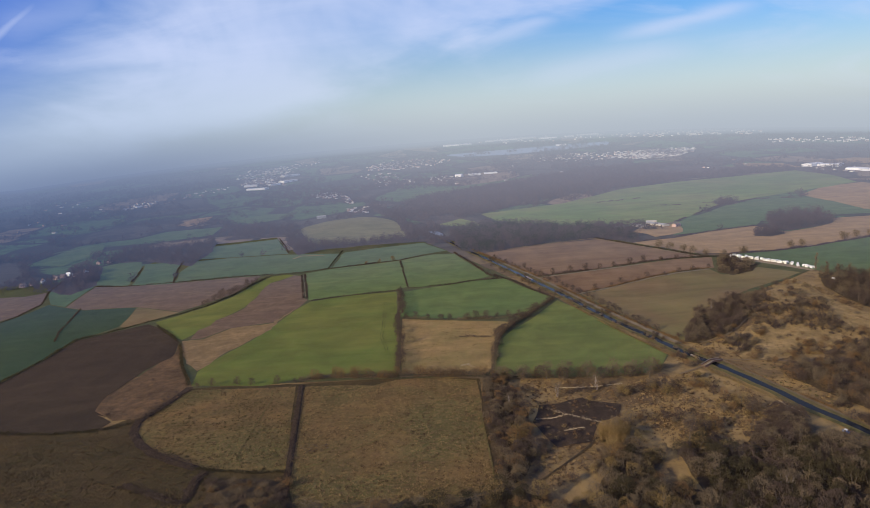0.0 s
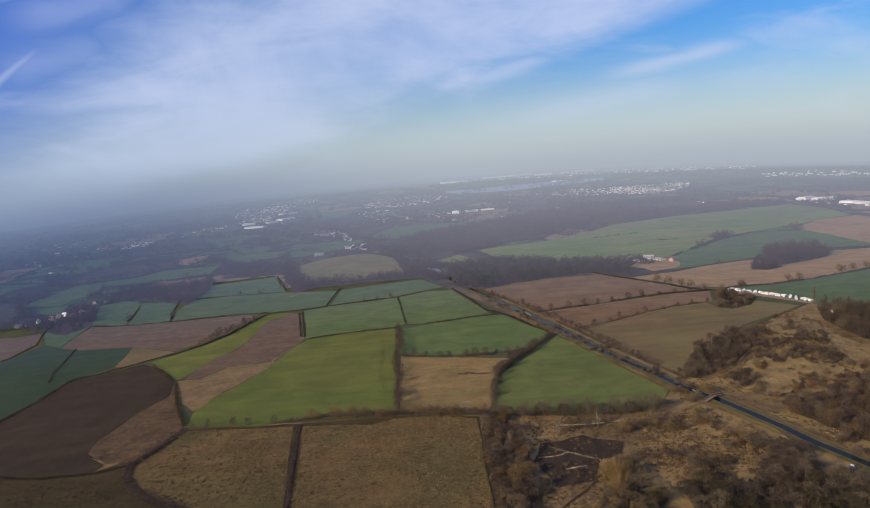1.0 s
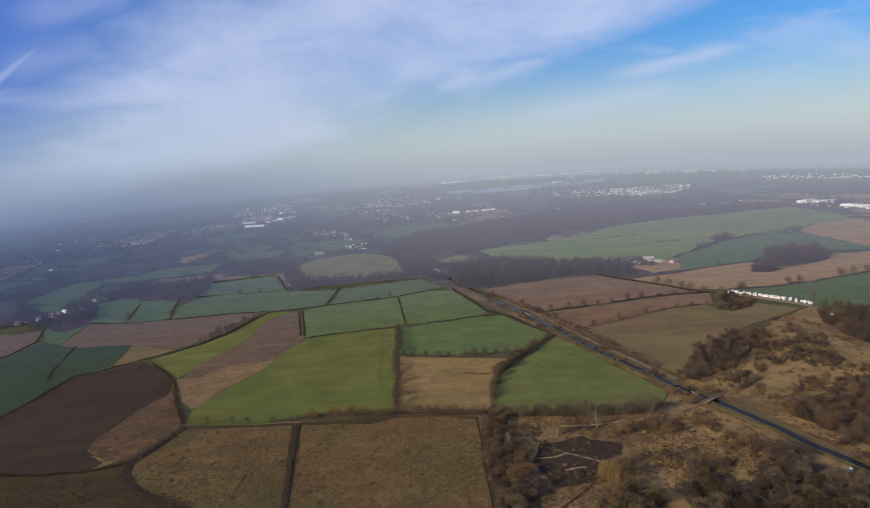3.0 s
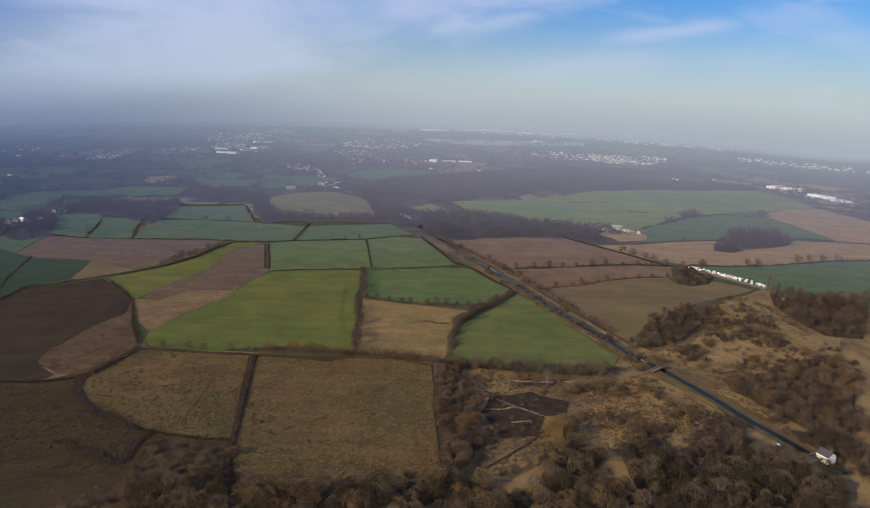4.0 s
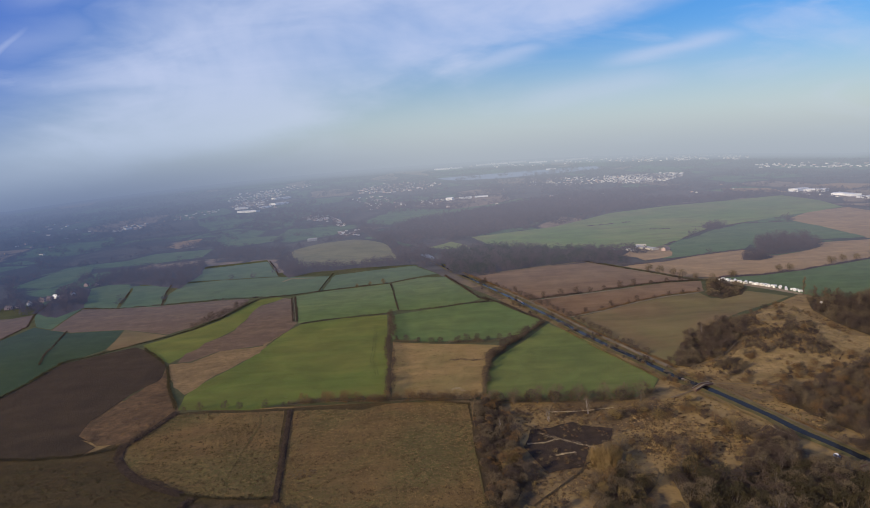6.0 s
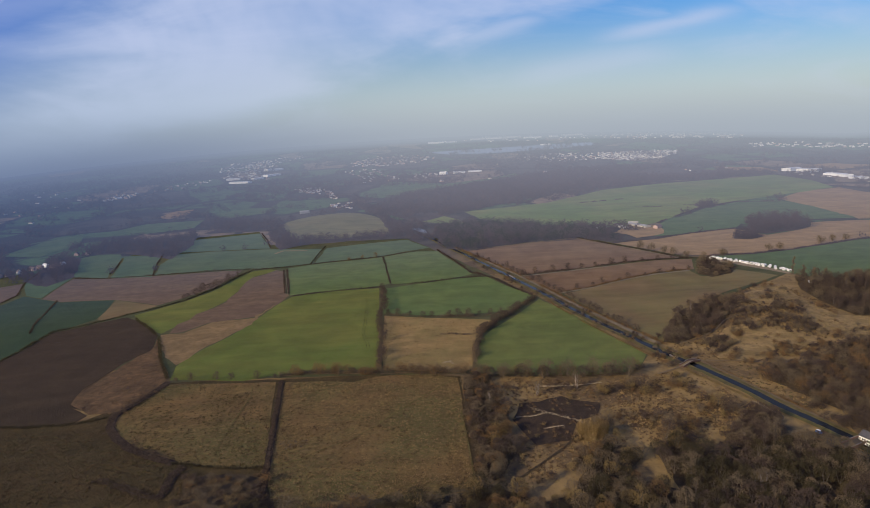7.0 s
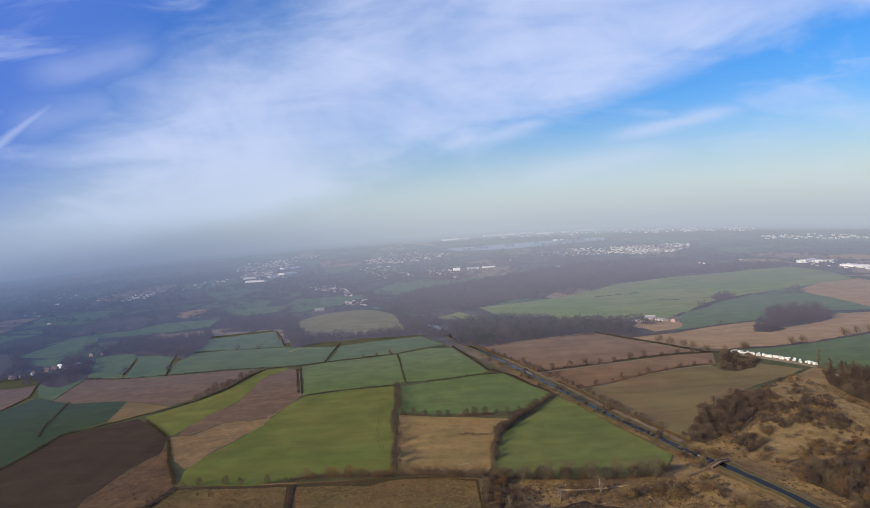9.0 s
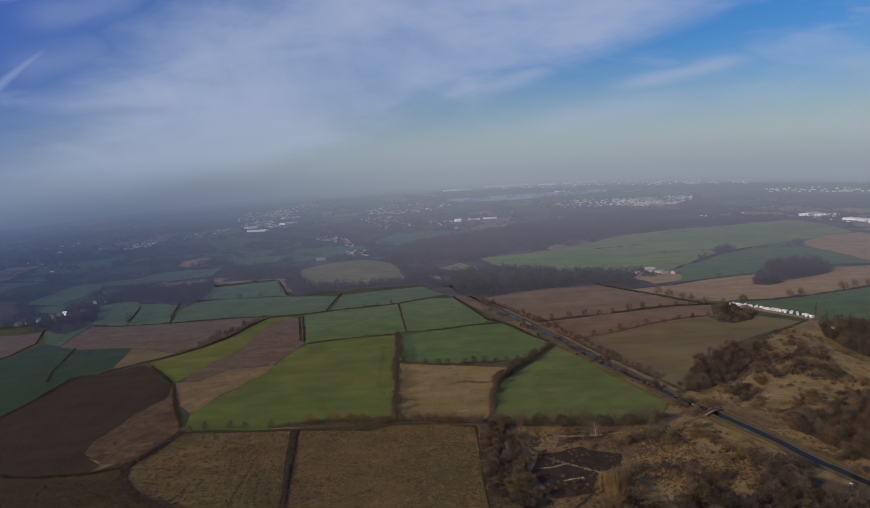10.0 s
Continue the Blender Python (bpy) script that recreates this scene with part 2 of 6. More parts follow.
def heath():
    """Rough heath: bracken rust, tan grass and dark heather in ragged patches; far off a patchwork of farmland."""
    mat, n = material("heath_ground")
    at = n.place()
    reach = n.add("ShaderNodeVectorMath", {0: at}, operation="LENGTH").outputs["Value"]
    broad = n.noise(at, 0.022, 6.0, 0.65, 0.8)
    mid = n.noise(at, 0.11, 6.0, 0.7, 0.5)
    fine = n.noise(at, 0.7, 5.0, 0.75)
    near = n.mix(n.ramp(broad, 0.38, 0.60), (0.110, 0.070, 0.033), (0.268, 0.174, 0.066))
    near = n.mix(n.ramp(mid, 0.55, 0.70, 0.0, 0.75), near, (0.060, 0.036, 0.022))
    near = n.mix(n.ramp(fine, 0.48, 0.72, 0.0, 0.55), near, (0.30, 0.19, 0.07))
    near = n.mix(n.ramp(n.noise(at, 0.3, 5.0, 0.75), 0.55, 0.7, 0.0, 0.55), near, (0.065, 0.040, 0.024))
    bent = n.add("ShaderNodeVectorMath", {0: at, 1: n.add("ShaderNodeVectorMath", {0: n.add("ShaderNodeTexNoise", {"Vector": at, "Scale": 0.004, "Detail": 3.0}).outputs["Color"], 1: (160.0, 160.0, 0)}, operation="MULTIPLY").outputs[0]}, operation="ADD").outputs[0]
    cell = n.add("ShaderNodeTexVoronoi", {"Vector": n.scaled(bent, (0.0075, 0.0048, 0.0), 18), "Scale": 1.0}, feature="F1")
    tone = n.add("ShaderNodeSeparateColor", {0: cell.outputs["Color"]}).outputs
    farm = n.mix(n.ramp(tone[0], 0.45, 0.46), (0.070, 0.056, 0.044), (0.072, 0.120, 0.044))
    farm = n.mix(n.ramp(tone[1], 0.80, 0.81), farm, (0.22, 0.150, 0.09))
    edge = n.add("ShaderNodeTexVoronoi", {"Vector": n.scaled(bent, (0.0075, 0.0048, 0.0), 18), "Scale": 1.0}, feature="DISTANCE_TO_EDGE").outputs["Distance"]
    farm = n.mix(n.ramp(edge, 0.03, 0.07, 1.0, 0.0), farm, (0.035, 0.026, 0.022))
    farm = n.mix(n.ramp(n.noise(at, 0.006, 4.0, 0.7), 0.50, 0.58, 0.0, 0.9), farm, (0.032, 0.023, 0.023))
    farm = n.mix(n.ramp(n.noise(at, 0.05, 4.0, 0.7), 0.4, 0.7, 0.0, 0.5), farm, (0.026, 0.021, 0.019))
    colour = n.mix(n.ramp(reach, 520.0, 760.0), near, farm)
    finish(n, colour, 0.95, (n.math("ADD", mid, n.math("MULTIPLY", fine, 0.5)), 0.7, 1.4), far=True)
    return mat


HEATH = heath()


def plain(name, base, other, scale=0.5, rough=0.8, far=False, bump=0.3, metal=0.0, vary=0.25, specular=0.3, through=0.0):
    mat, n = material(name)
    at = n.place()
    spread = n.add("ShaderNodeObjectInfo").outputs["Random"]
    isle = n.add("ShaderNodeNewGeometry").outputs["Random Per Island"]
    a = n.noise(at, scale, 5.0, 0.65)
    b = n.noise(at, scale * 9.0, 3.0, 0.6)
    colour = n.mix(n.ramp(a, 0.3, 0.7), base, other)
    colour = n.mix(n.ramp(b, 0.35, 0.75, 0.0, 0.35), colour, tuple(0.6 * c for c in other))
    value = n.math("ADD", 1.0 - vary, n.math("MULTIPLY", n.math("ADD", spread, isle), vary))
    colour = n.add("ShaderNodeHueSaturation", {"Value": value, "Color": colour}).outputs[0]
    finish(n, colour, rough, (b, bump, 0.05), far=far, metal=metal, specular=specular, through=through)
    return mat


TWIG = plain("winter_twigs", (0.200, 0.147, 0.088), (0.150, 0.110, 0.066), 0.08, 0.9, vary=0.1, through=0.4)
TWIG_WARM = plain("russet_twigs", (0.235, 0.140, 0.061), (0.170, 0.101, 0.046), 0.08, 0.9, vary=0.1, through=0.4)
TWIG_DARK = plain("dark_thicket_twigs", (0.112, 0.078, 0.058), (0.086, 0.059, 0.044), 0.08, 0.9, vary=0.1, through=0.4)
# darkened twig copy: lens falloff and shade are put into the colour
TWIG_DIMMED = plain("dimmed_alder_twigs", (0.088, 0.068, 0.033), (0.065, 0.050, 0.025), 0.08, 0.9, vary=0.1, through=0.4)
ROD = plain("yellow_brown_willow_rods", (0.30, 0.20, 0.085), (0.24, 0.155, 0.07), 0.5, 0.8)
TWIG_GOLD = plain("golden_willow_twigs", (0.27, 0.185, 0.076), (0.20, 0.138, 0.056), 0.08, 0.9, vary=0.1, through=0.4)
# hazy copies: the material itself emits the haze, through far
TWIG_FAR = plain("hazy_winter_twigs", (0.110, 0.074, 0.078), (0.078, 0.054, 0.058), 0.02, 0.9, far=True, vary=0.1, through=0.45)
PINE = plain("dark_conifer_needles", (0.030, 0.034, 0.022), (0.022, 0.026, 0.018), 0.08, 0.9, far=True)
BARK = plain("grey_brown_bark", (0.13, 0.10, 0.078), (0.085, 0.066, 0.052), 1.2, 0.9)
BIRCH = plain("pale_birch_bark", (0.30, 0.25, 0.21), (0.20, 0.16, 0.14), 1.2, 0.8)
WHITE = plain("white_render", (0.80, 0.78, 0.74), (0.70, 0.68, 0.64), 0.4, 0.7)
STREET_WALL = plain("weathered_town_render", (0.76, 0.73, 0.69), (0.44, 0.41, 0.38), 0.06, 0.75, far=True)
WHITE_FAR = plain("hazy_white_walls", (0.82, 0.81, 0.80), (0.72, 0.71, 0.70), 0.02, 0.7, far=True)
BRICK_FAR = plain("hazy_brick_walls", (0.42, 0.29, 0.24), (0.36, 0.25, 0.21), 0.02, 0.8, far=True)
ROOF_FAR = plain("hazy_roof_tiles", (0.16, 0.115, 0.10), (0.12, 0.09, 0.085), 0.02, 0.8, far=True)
SLATE = plain("dark_slate", (0.085, 0.078, 0.078), (0.06, 0.055, 0.055), 0.8, 0.7)
BRICK = plain("weathered_red_brick", (0.22, 0.12, 0.085), (0.16, 0.092, 0.066), 0.9, 0.9)
STONE = plain("pale_coping_stone", (0.30, 0.24, 0.19), (0.24, 0.19, 0.15), 0.8, 0.9)
TRACK = plain("worn_earth_track", (0.25, 0.185, 0.115), (0.20, 0.15, 0.09), 0.25, 0.95)
TOWPATH = plain("sandy_towpath", (0.19, 0.13, 0.07), (0.15, 0.105, 0.055), 0.2, 0.95)
BANK = grass("canal_bank_grass", (0.095, 0.085, 0.026), (0.13, 0.10, 0.035), (0.16, 0.115, 0.05), 0.7, patch=0.05)
GLASS_DARK = plain("dark_window_glass", (0.03, 0.035, 0.045), (0.025, 0.03, 0.04), 1.0, 0.1, bump=0.0)


def canal_water():
    mat, n = material("still_canal_water")
    at = n.place()
    a = n.noise(at, 0.6, 4.0, 0.6)
    finish(n, n.mix(n.noise(at, 0.08), (0.008, 0.010, 0.014), (0.016, 0.014, 0.012)), 0.09, (a, 0.12, 0.03), specular=0.3, ior=1.155)
    return mat


WATER = canal_water()

# ---- builders ----


def link_mesh(name, verts, faces, mat, parent=None, label=""):
    me = bpy.data.meshes.new(name)
    me.from_pydata([tuple(p) for p in verts], [], [tuple(f) for f in faces])
    me.materials.append(mat)
    ob = new(name, me)
    if parent is not None:
        ob.parent = parent
    if label:
        ob["label"] = label
    return ob


def part(name, bm, mat, parent, label=""):
    """Link a bmesh as one mesh object under a thing or under a part."""
    me = bpy.data.meshes.new(name)
    bm.to_mesh(me)
    bm.free()
    me.materials.append(mat)
    ob = new(name, me)
    ob.parent = parent
    if label:
        ob["label"] = label
    return ob


KNOLL = (379.2, 690.0)      # heath knoll beyond the canal
TIP = (-241.0, 1770.0)      # rounded pasture hill


def rise(x, y):
    """Height of the land: level meadows, a heath knoll, and country that climbs slowly to the skyline, highest ahead."""
    s = min(max((math.hypot(x, y) - 1500.0) / 3350.0, 0.0), 1.02)
    aside = min(abs(math.atan2(x, y)) / radians(34.0), 1.0)
    knoll = 10.0 * math.exp(-(((x - KNOLL[0]) / 86.0) ** 2 + ((y - KNOLL[1]) / 94.0) ** 2))
    tip = 14.0 * math.exp(-(((x - TIP[0]) / 160.0) ** 2 + ((y - TIP[1]) / 125.0) ** 2))
    return 238.0 * (1.0 - 0.48 * aside * aside) * s ** 1.5 + knoll + tip


def resample(points, step, closed=False):
    """Points along a line at even steps."""
    pts = [Vector((*p[:2], 0.0)) for p in points]
    if closed:
        pts.append(pts[0])
    out = []
    for a, b in zip(pts, pts[1:]):
        k = max(1, round((b - a).length / step))
        out += [a.lerp(b, i / k) for i in range(k)]
    if not closed:
        out.append(pts[-1])
    return out


LEVEL = [0.04]


def sheet_mesh(name, corners, mat, wobble=1.2, step=12.0, lift=None):
    """A patch of land with a slightly ragged edge, laid on the ground."""
    LEVEL[0] += 0.006
    z = LEVEL[0] if lift is None else lift
    bm = bmesh.new()
    far = max(math.hypot(*c) for c in corners)
    step = step if far < 1100 else step * 3
    ring = []
    for i, p in enumerate(resample(corners, step, True)):
        j = noise.noise_vector((p.x * 0.06, p.y * 0.06, 3.0)) * wobble * (1.0 if far < 1100 else 3.0)
        ring.append(bm.verts.new((p.x + j.x, p.y + j.y, z + rise(p.x, p.y))))
    bm.faces.new(ring)
    bmesh.ops.triangulate(bm, faces=bm.faces[:])
    for _ in range(5 if any(rise(*c) > 0.4 for c in corners) else 0):
        bmesh.ops.subdivide_edges(bm, edges=[e for e in bm.edges if e.calc_length() > 40.0], cuts=1)
        bmesh.ops.triangulate(bm, faces=bm.faces[:])
    for w in bm.verts:
        w.co.z = z + rise(w.co.x, w.co.y) + 0.0005 * math.hypot(w.co.x, w.co.y)
    bm.normal_update()
    if sum(f.normal.z for f in bm.faces) < 0:
        bmesh.ops.reverse_faces(bm, faces=bm.faces[:])
    me = bpy.data.meshes.new(name)
    bm.to_mesh(me)
    bm.free()
    me.materials.append(mat)
    return new(name, me)


PLOTS = []


def field(label, mat, corners, wobble=1.2):
    PLOTS.append(corners)
    return tagged(sheet_mesh("field", corners, mat, wobble), label, "field", kind="structure")


def ribbon(name, line, width, mat, z, step=10.0, wobble=0.5):
    """A strip along a line, with an uneven width."""
    pts = resample(line, step)
    verts, faces = [], []
    for i, p in enumerate(pts):
        a, b = pts[max(i - 1, 0)], pts[min(i + 1, len(pts) - 1)]
        side = Vector((-(b - a).y, (b - a).x, 0)).normalized()
        w = width * 0.5
        for s in (-1, 1):
            q = p + side * s * (w + wobble * noise.noise((p.x * 0.11 + 7 * s, p.y * 0.11, 1.0)))
            verts.append((q.x, q.y, z + rise(q.x, q.y) + 0.0005 * math.hypot(q.x, q.y)))
        if i:
            faces.append((2 * i - 2, 2 * i - 1, 2 * i + 1, 2 * i))
    return link_mesh(name, verts, faces, mat)


# ---- ground: one sheet to the skyline ----


def ground_sheet():
    verts, faces, rings = [], [], []
    radii = [0.0] + [40.0 * 1.03 ** k for k in range(0, 170)]
    radii = [r for r in radii if r < 4700] + [4700.0, 4880.0]
    count = 720
    for r in radii[1:]:
        ring = []
        for k in range(count):
            a = 2 * math.pi * k / count
            x, y = r * math.sin(a), r * math.cos(a)
            ring.append(len(verts))
            verts.append((x, y, rise(x, y)))
        rings.append(ring)
    verts.append((0, 0, 0))
    for a, b in zip(rings, rings[1:]):
        for k in range(count):
            m = (k + 1) % count
            faces.append((a[k], a[m], b[m], b[k])[::-1])
    for k in range(count):
        faces.append((len(verts) - 1, rings[0][(k + 1) % count], rings[0][k]))
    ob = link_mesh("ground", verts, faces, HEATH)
    return tagged(ob, "brown winter heath and hazy farmland reaching the skyline", "ground", kind="structure")


ground_sheet()

# ---- fields ----
VERGE = grass("rough_verge", (0.066, 0.076, 0.028), (0.095, 0.086, 0.036), (0.075, 0.058, 0.028), 0.5)
tagged(sheet_mesh("field_margin", [(-261.5, 557.3), (-257.7, 574.0), (-148.0, 564.8), (-52.6, 562.6), (22.9, 547.9), (23.7, 450.0), (24.3, 359.5), (-39.0, 341.5), (-106.1, 344.1), (-88.9, 272.0), (-235.7, 288.0), (-262.6, 293.2), (-427.9, 513.3), (-302.3, 488.1), (-284.2, 512.6)], TUSSOCK_DARK, 1.5), "dull brown rough grass round the wet pastures", "grass", kind="structure")
for corners in ([(-477.3, 578.9), (-473.4, 749.6), (-384.4, 786.5), (-315.5, 687.1), (-255.9, 572.2), (-149.0, 569.1), (-52.5, 561.2), (34.7, 547.1), (99.8, 533.9), (187.6, 538.2), (207.5, 571.6), (145.9, 815.6), (46, 1133), (-47, 1403), (-362, 1417), (-443, 1634), (-617, 1586), (-696, 1207), (-956, 1215)], [(74, 1231), (316, 1307), (436, 1032), (472, 1007), (524.5, 878.8), (450.1, 816.5), (332.8, 724.5), (280.2, 686.2), (235.8, 601.2), (205.9, 703.4), (163.9, 849.0), (110.0, 1057.7)]):
    tagged(sheet_mesh("field_margin", corners, VERGE, 1.5), "rough olive-brown grass between hedges and fields", "grass", kind="structure")
field("tussocky tan rough pasture crossed by faint paths", TUSSOCK, [(-141.0, 556.5), (-103.9, 553.4), (-74.7, 547.1), (-57.4, 556.8), (-41.8, 559.0), (-5.3, 553.1), (20.1, 543.0), (21.3, 502.0), (20.7, 450.4), (21.9, 400.2), (22.8, 362.7), (8.3, 355.3), (-19.1, 347.2), (-46.0, 346.2), (-69.1, 342.9), (-86.0, 344.3), (-105.7, 349.5), (-118.5, 393.2), (-125.5, 439.9), (-134.3, 498.4)])
field("tussocky brown rough pasture beside a ditch", TUSSOCK, [(-254.2, 567.9), (-211.1, 563.2), (-173.3, 560.3), (-150.9, 558.9), (-138.2, 488.8), (-125.8, 423.8), (-121.7, 398.6), (-146.4, 400.3), (-176.1, 408.0), (-195.9, 418.5), (-217.1, 430.4), (-239.3, 447.1), (-258.0, 468.3), (-270.5, 494.3), (-267.7, 513.6), (-261.8, 539.5)])
field("dull olive rough pasture with dry tussocks", TUSSOCK_DARK, [(-411.1, 490.9), (-368.6, 483.4), (-342.0, 484.9), (-299.4, 482.8), (-273.2, 480.9), (-253.7, 450.4), (-229.7, 430.9), (-197.1, 411.5), (-186.3, 392.4), (-185.3, 373.5), (-210.7, 381.4), (-234.5, 395.7), (-246.2, 385.7), (-280.7, 387.2), (-336.3, 391.4)])
field("brown rough pasture with scattered scrub", TUSSOCK_DARK, [(-331.1, 384.5), (-300.2, 382.9), (-261.5, 380.1), (-233.0, 389.0), (-208.5, 376.8), (-182.1, 365.9), (-177.5, 372.0), (-179.3, 401.0), (-157.9, 400.4), (-150.7, 367.2), (-151.5, 340.0), (-137.6, 293.4), (-192.3, 287.3), (-268.8, 301.5)])
field("dark bare ploughed field", PLOUGH, [(-486.3, 591.0), (-482.0, 650.0), (-480.5, 695.3), (-486.2, 774.0), (-461.7, 792.4), (-442.4, 812.1), (-417.7, 831.6), (-395.5, 811.3), (-335.6, 735.5), (-318.5, 679.2), (-331.2, 638.8), (-333.7, 596.5), (-336.8, 565.7), (-311.1, 517.6), (-356.5, 540.5), (-405.6, 537.7), (-448.2, 540.3)])
field("scrubby rust-brown rough ground", RUST, [(-331.7, 726.2), (-294.3, 643.4), (-259.5, 575.8), (-262.9, 542.1), (-267.7, 513.6), (-281.4, 506.8), (-298.8, 506.3), (-328.9, 533.9), (-334.8, 563.9), (-331.6, 594.6), (-328.9, 636.6), (-319.1, 677.6)], 4.5)
field("dull brown fallow strip", FALLOW, [(-464.3, 561.8), (-425.8, 567.4), (-405.9, 588.4), (-369.2, 562.0), (-330.2, 530.0), (-299.3, 504.5), (-303.5, 490.3), (-344.0, 488.1), (-372.2, 488.6), (-414.3, 495.2)])
field("bright olive-green sown field", BRIGHT, [(-267.4, 617.1), (-258.8, 579.5), (-213.9, 571.7), (-185.4, 565.9), (-150.9, 577.9), (-130.5, 584.3), (-86.2, 579.9), (-55.0, 575.9), (-59.0, 648.4), (-65.0, 731.7), (-74.6, 870.1), (-78.0, 921.9), (-141.9, 919.1), (-205.0, 897.8), (-216.9, 859.0), (-229.1, 770.9), (-241.0, 715.5), (-254.8, 677.6), (-266.7, 641.8)])
field("olive-green sown strip", BRIGHT, [(-411.1, 839.1), (-390.7, 868.2), (-366.6, 910.9), (-343.0, 966.8), (-329, 1073), (-320, 1114), (-291, 1121), (-275, 1109), (-305, 1059), (-303.0, 951.0), (-302.4, 892.6), (-315.3, 835.1), (-324.0, 776.8), (-334.6, 741.3), (-373.2, 782.5)])
field("pinkish brown stubble strip with dry grass", PINK, [(-273, 1108), (-260, 1093), (-221.1, 926.8), (-210.9, 906.5), (-219.5, 859.8), (-235.4, 794.8), (-255.8, 789.2), (-284.1, 786.6), (-303.7, 741.6), (-323.6, 739.8), (-324.0, 776.8), (-314.3, 832.1), (-301.3, 889.2), (-301.9, 947.1), (-304.2, 1054.3)], 4.0)
field("rough tan grass below the stubble strip", RUSSET, [(-333.2, 734.8), (-322.7, 737.4), (-302.9, 739.2), (-283.2, 783.9), (-255.0, 786.5), (-234.7, 792.1), (-220.4, 857.3), (-229.8, 773.5), (-241.7, 717.8), (-255.5, 679.6), (-267.4, 643.6), (-267.4, 617.1), (-285.5, 640.8), (-314.3, 692.2)], 7.0)
field("pinkish brown stubble field", PINK, [(-619, 976), (-648, 1082), (-658, 1137), (-597, 1120), (-534, 1115), (-465, 1121), (-396, 1130), (-343, 1125), (-342, 1083), (-351.1, 991.5), (-380.6, 925.7), (-400.4, 891.5), (-487.2, 944.1), (-538.2, 950.3), (-573, 950)])
field("tan stubble strip beside a hedge", OLIVE, [(-484.3, 939.9), (-398.9, 888.1), (-422.8, 851.2), (-428.4, 838.1), (-446.7, 820.7), (-457.2, 829.5)])
field("dark green winter wheat field", DEEP, [(-689, 860), (-670, 926), (-666, 959), (-668, 1004), (-617, 972), (-571, 946), (-536.1, 946.5), (-486.5, 940.8), (-459.1, 830.2), (-472.4, 798.5), (-491.1, 779.9), (-483.2, 699.5), (-484.6, 653.7), (-488.6, 594.1)])
field("brown bare field behind hedges", PINK, [(-698, 873), (-677, 937), (-686, 1019), (-737, 1113), (-762, 1090), (-871, 1103)])
field("green meadow by the hamlet", MIDGREEN, [(-664, 1148), (-773, 1370), (-744, 1410), (-692, 1395), (-640, 1274), (-604, 1161), (-587, 1119)])
field("green meadow between hedges", MIDGREEN, [(-583, 1121), (-634, 1271), (-673, 1368), (-586, 1357), (-523, 1167), (-504, 1113), (-534, 1115)])
field("broad deep green winter crop", MID_DEEP, [(-503, 1121), (-540, 1233), (-555, 1353), (-473, 1366), (-360, 1359), (-225, 1318), (-221, 1155), (-274, 1138), (-324, 1131), (-365, 1130), (-419, 1136), (-469, 1132)])
field("narrow green field below a wood", MIDGREEN, [(-567, 1378), (-604, 1550), (-436, 1607), (-350, 1368), (-476, 1374)])
field("deep green field below the wood belt", MID_DEEP, [(-217, 1158), (-218, 1328), (-126, 1363), (-47, 1387), (2, 1261), (-49, 1230), (-91, 1193), (-154, 1175)])
field("green meadow behind the bright field", MID_GREEN, [(-258, 1121), (-221, 1144), (-153, 1163), (-89, 1181), (-78.1, 1090.5), (-63.3, 950.2), (-75.5, 935.6), (-117.2, 924.5), (-159.1, 921.7), (-209.1, 905.8)])
field("green meadow wedge beside the canal", MID_GREEN, [(-86, 1180), (-38, 1226), (18, 1215), (44.5, 1095.5), (69.4, 987.6), (46.4, 965.6), (10.6, 949.0), (-24.1, 940.9), (-61.4, 945.7)])
field("deep green meadow with shaded hedge foot", MID_GREEN, [(-69.2, 915.4), (-24.0, 933.4), (45.9, 957.6), (90.0, 960.3), (108.5, 901.1), (138.6, 829.5), (123.1, 791.6), (96.7, 759.8), (60.9, 752.7), (5.3, 753.9), (-36.7, 765.0), (-63.5, 775.0), (-68.9, 868.3)])
field("straw-coloured rough field with low scrub", STRAW_GREEN, [(-60.8, 766.6), (-8.6, 747.6), (38.7, 733.5), (74.5, 720.5), (53.0, 671.0), (43.9, 625.7), (36.1, 563.6), (23.4, 554.7), (-10.3, 563.9), (-50.0, 573.4), (-56.0, 647.7)])
field("deep green four-sided meadow by the canal", GREEN, [(143.7, 804.2), (160.2, 761.6), (174.9, 709.3), (186.7, 659.9), (199.4, 606.3), (206.5, 574.8), (192.8, 548.6), (174.3, 531.8), (139.1, 531.0), (100.3, 536.4), (66.0, 543.2), (36.7, 552.3), (43.3, 600.5), (52.3, 651.5), (70.6, 688.0), (98.8, 727.0)])
field("brown ploughed field beyond the canal", BROWN, [(73, 1219), (154, 1241), (250, 1270), (311, 1286), (345, 1203), (404, 1069), (428, 1024), (385.8, 1022.4), (324.9, 1007.2), (244.6, 981.1), (187.7, 965.8), (142.9, 961.4), (111.7, 1072.2)])
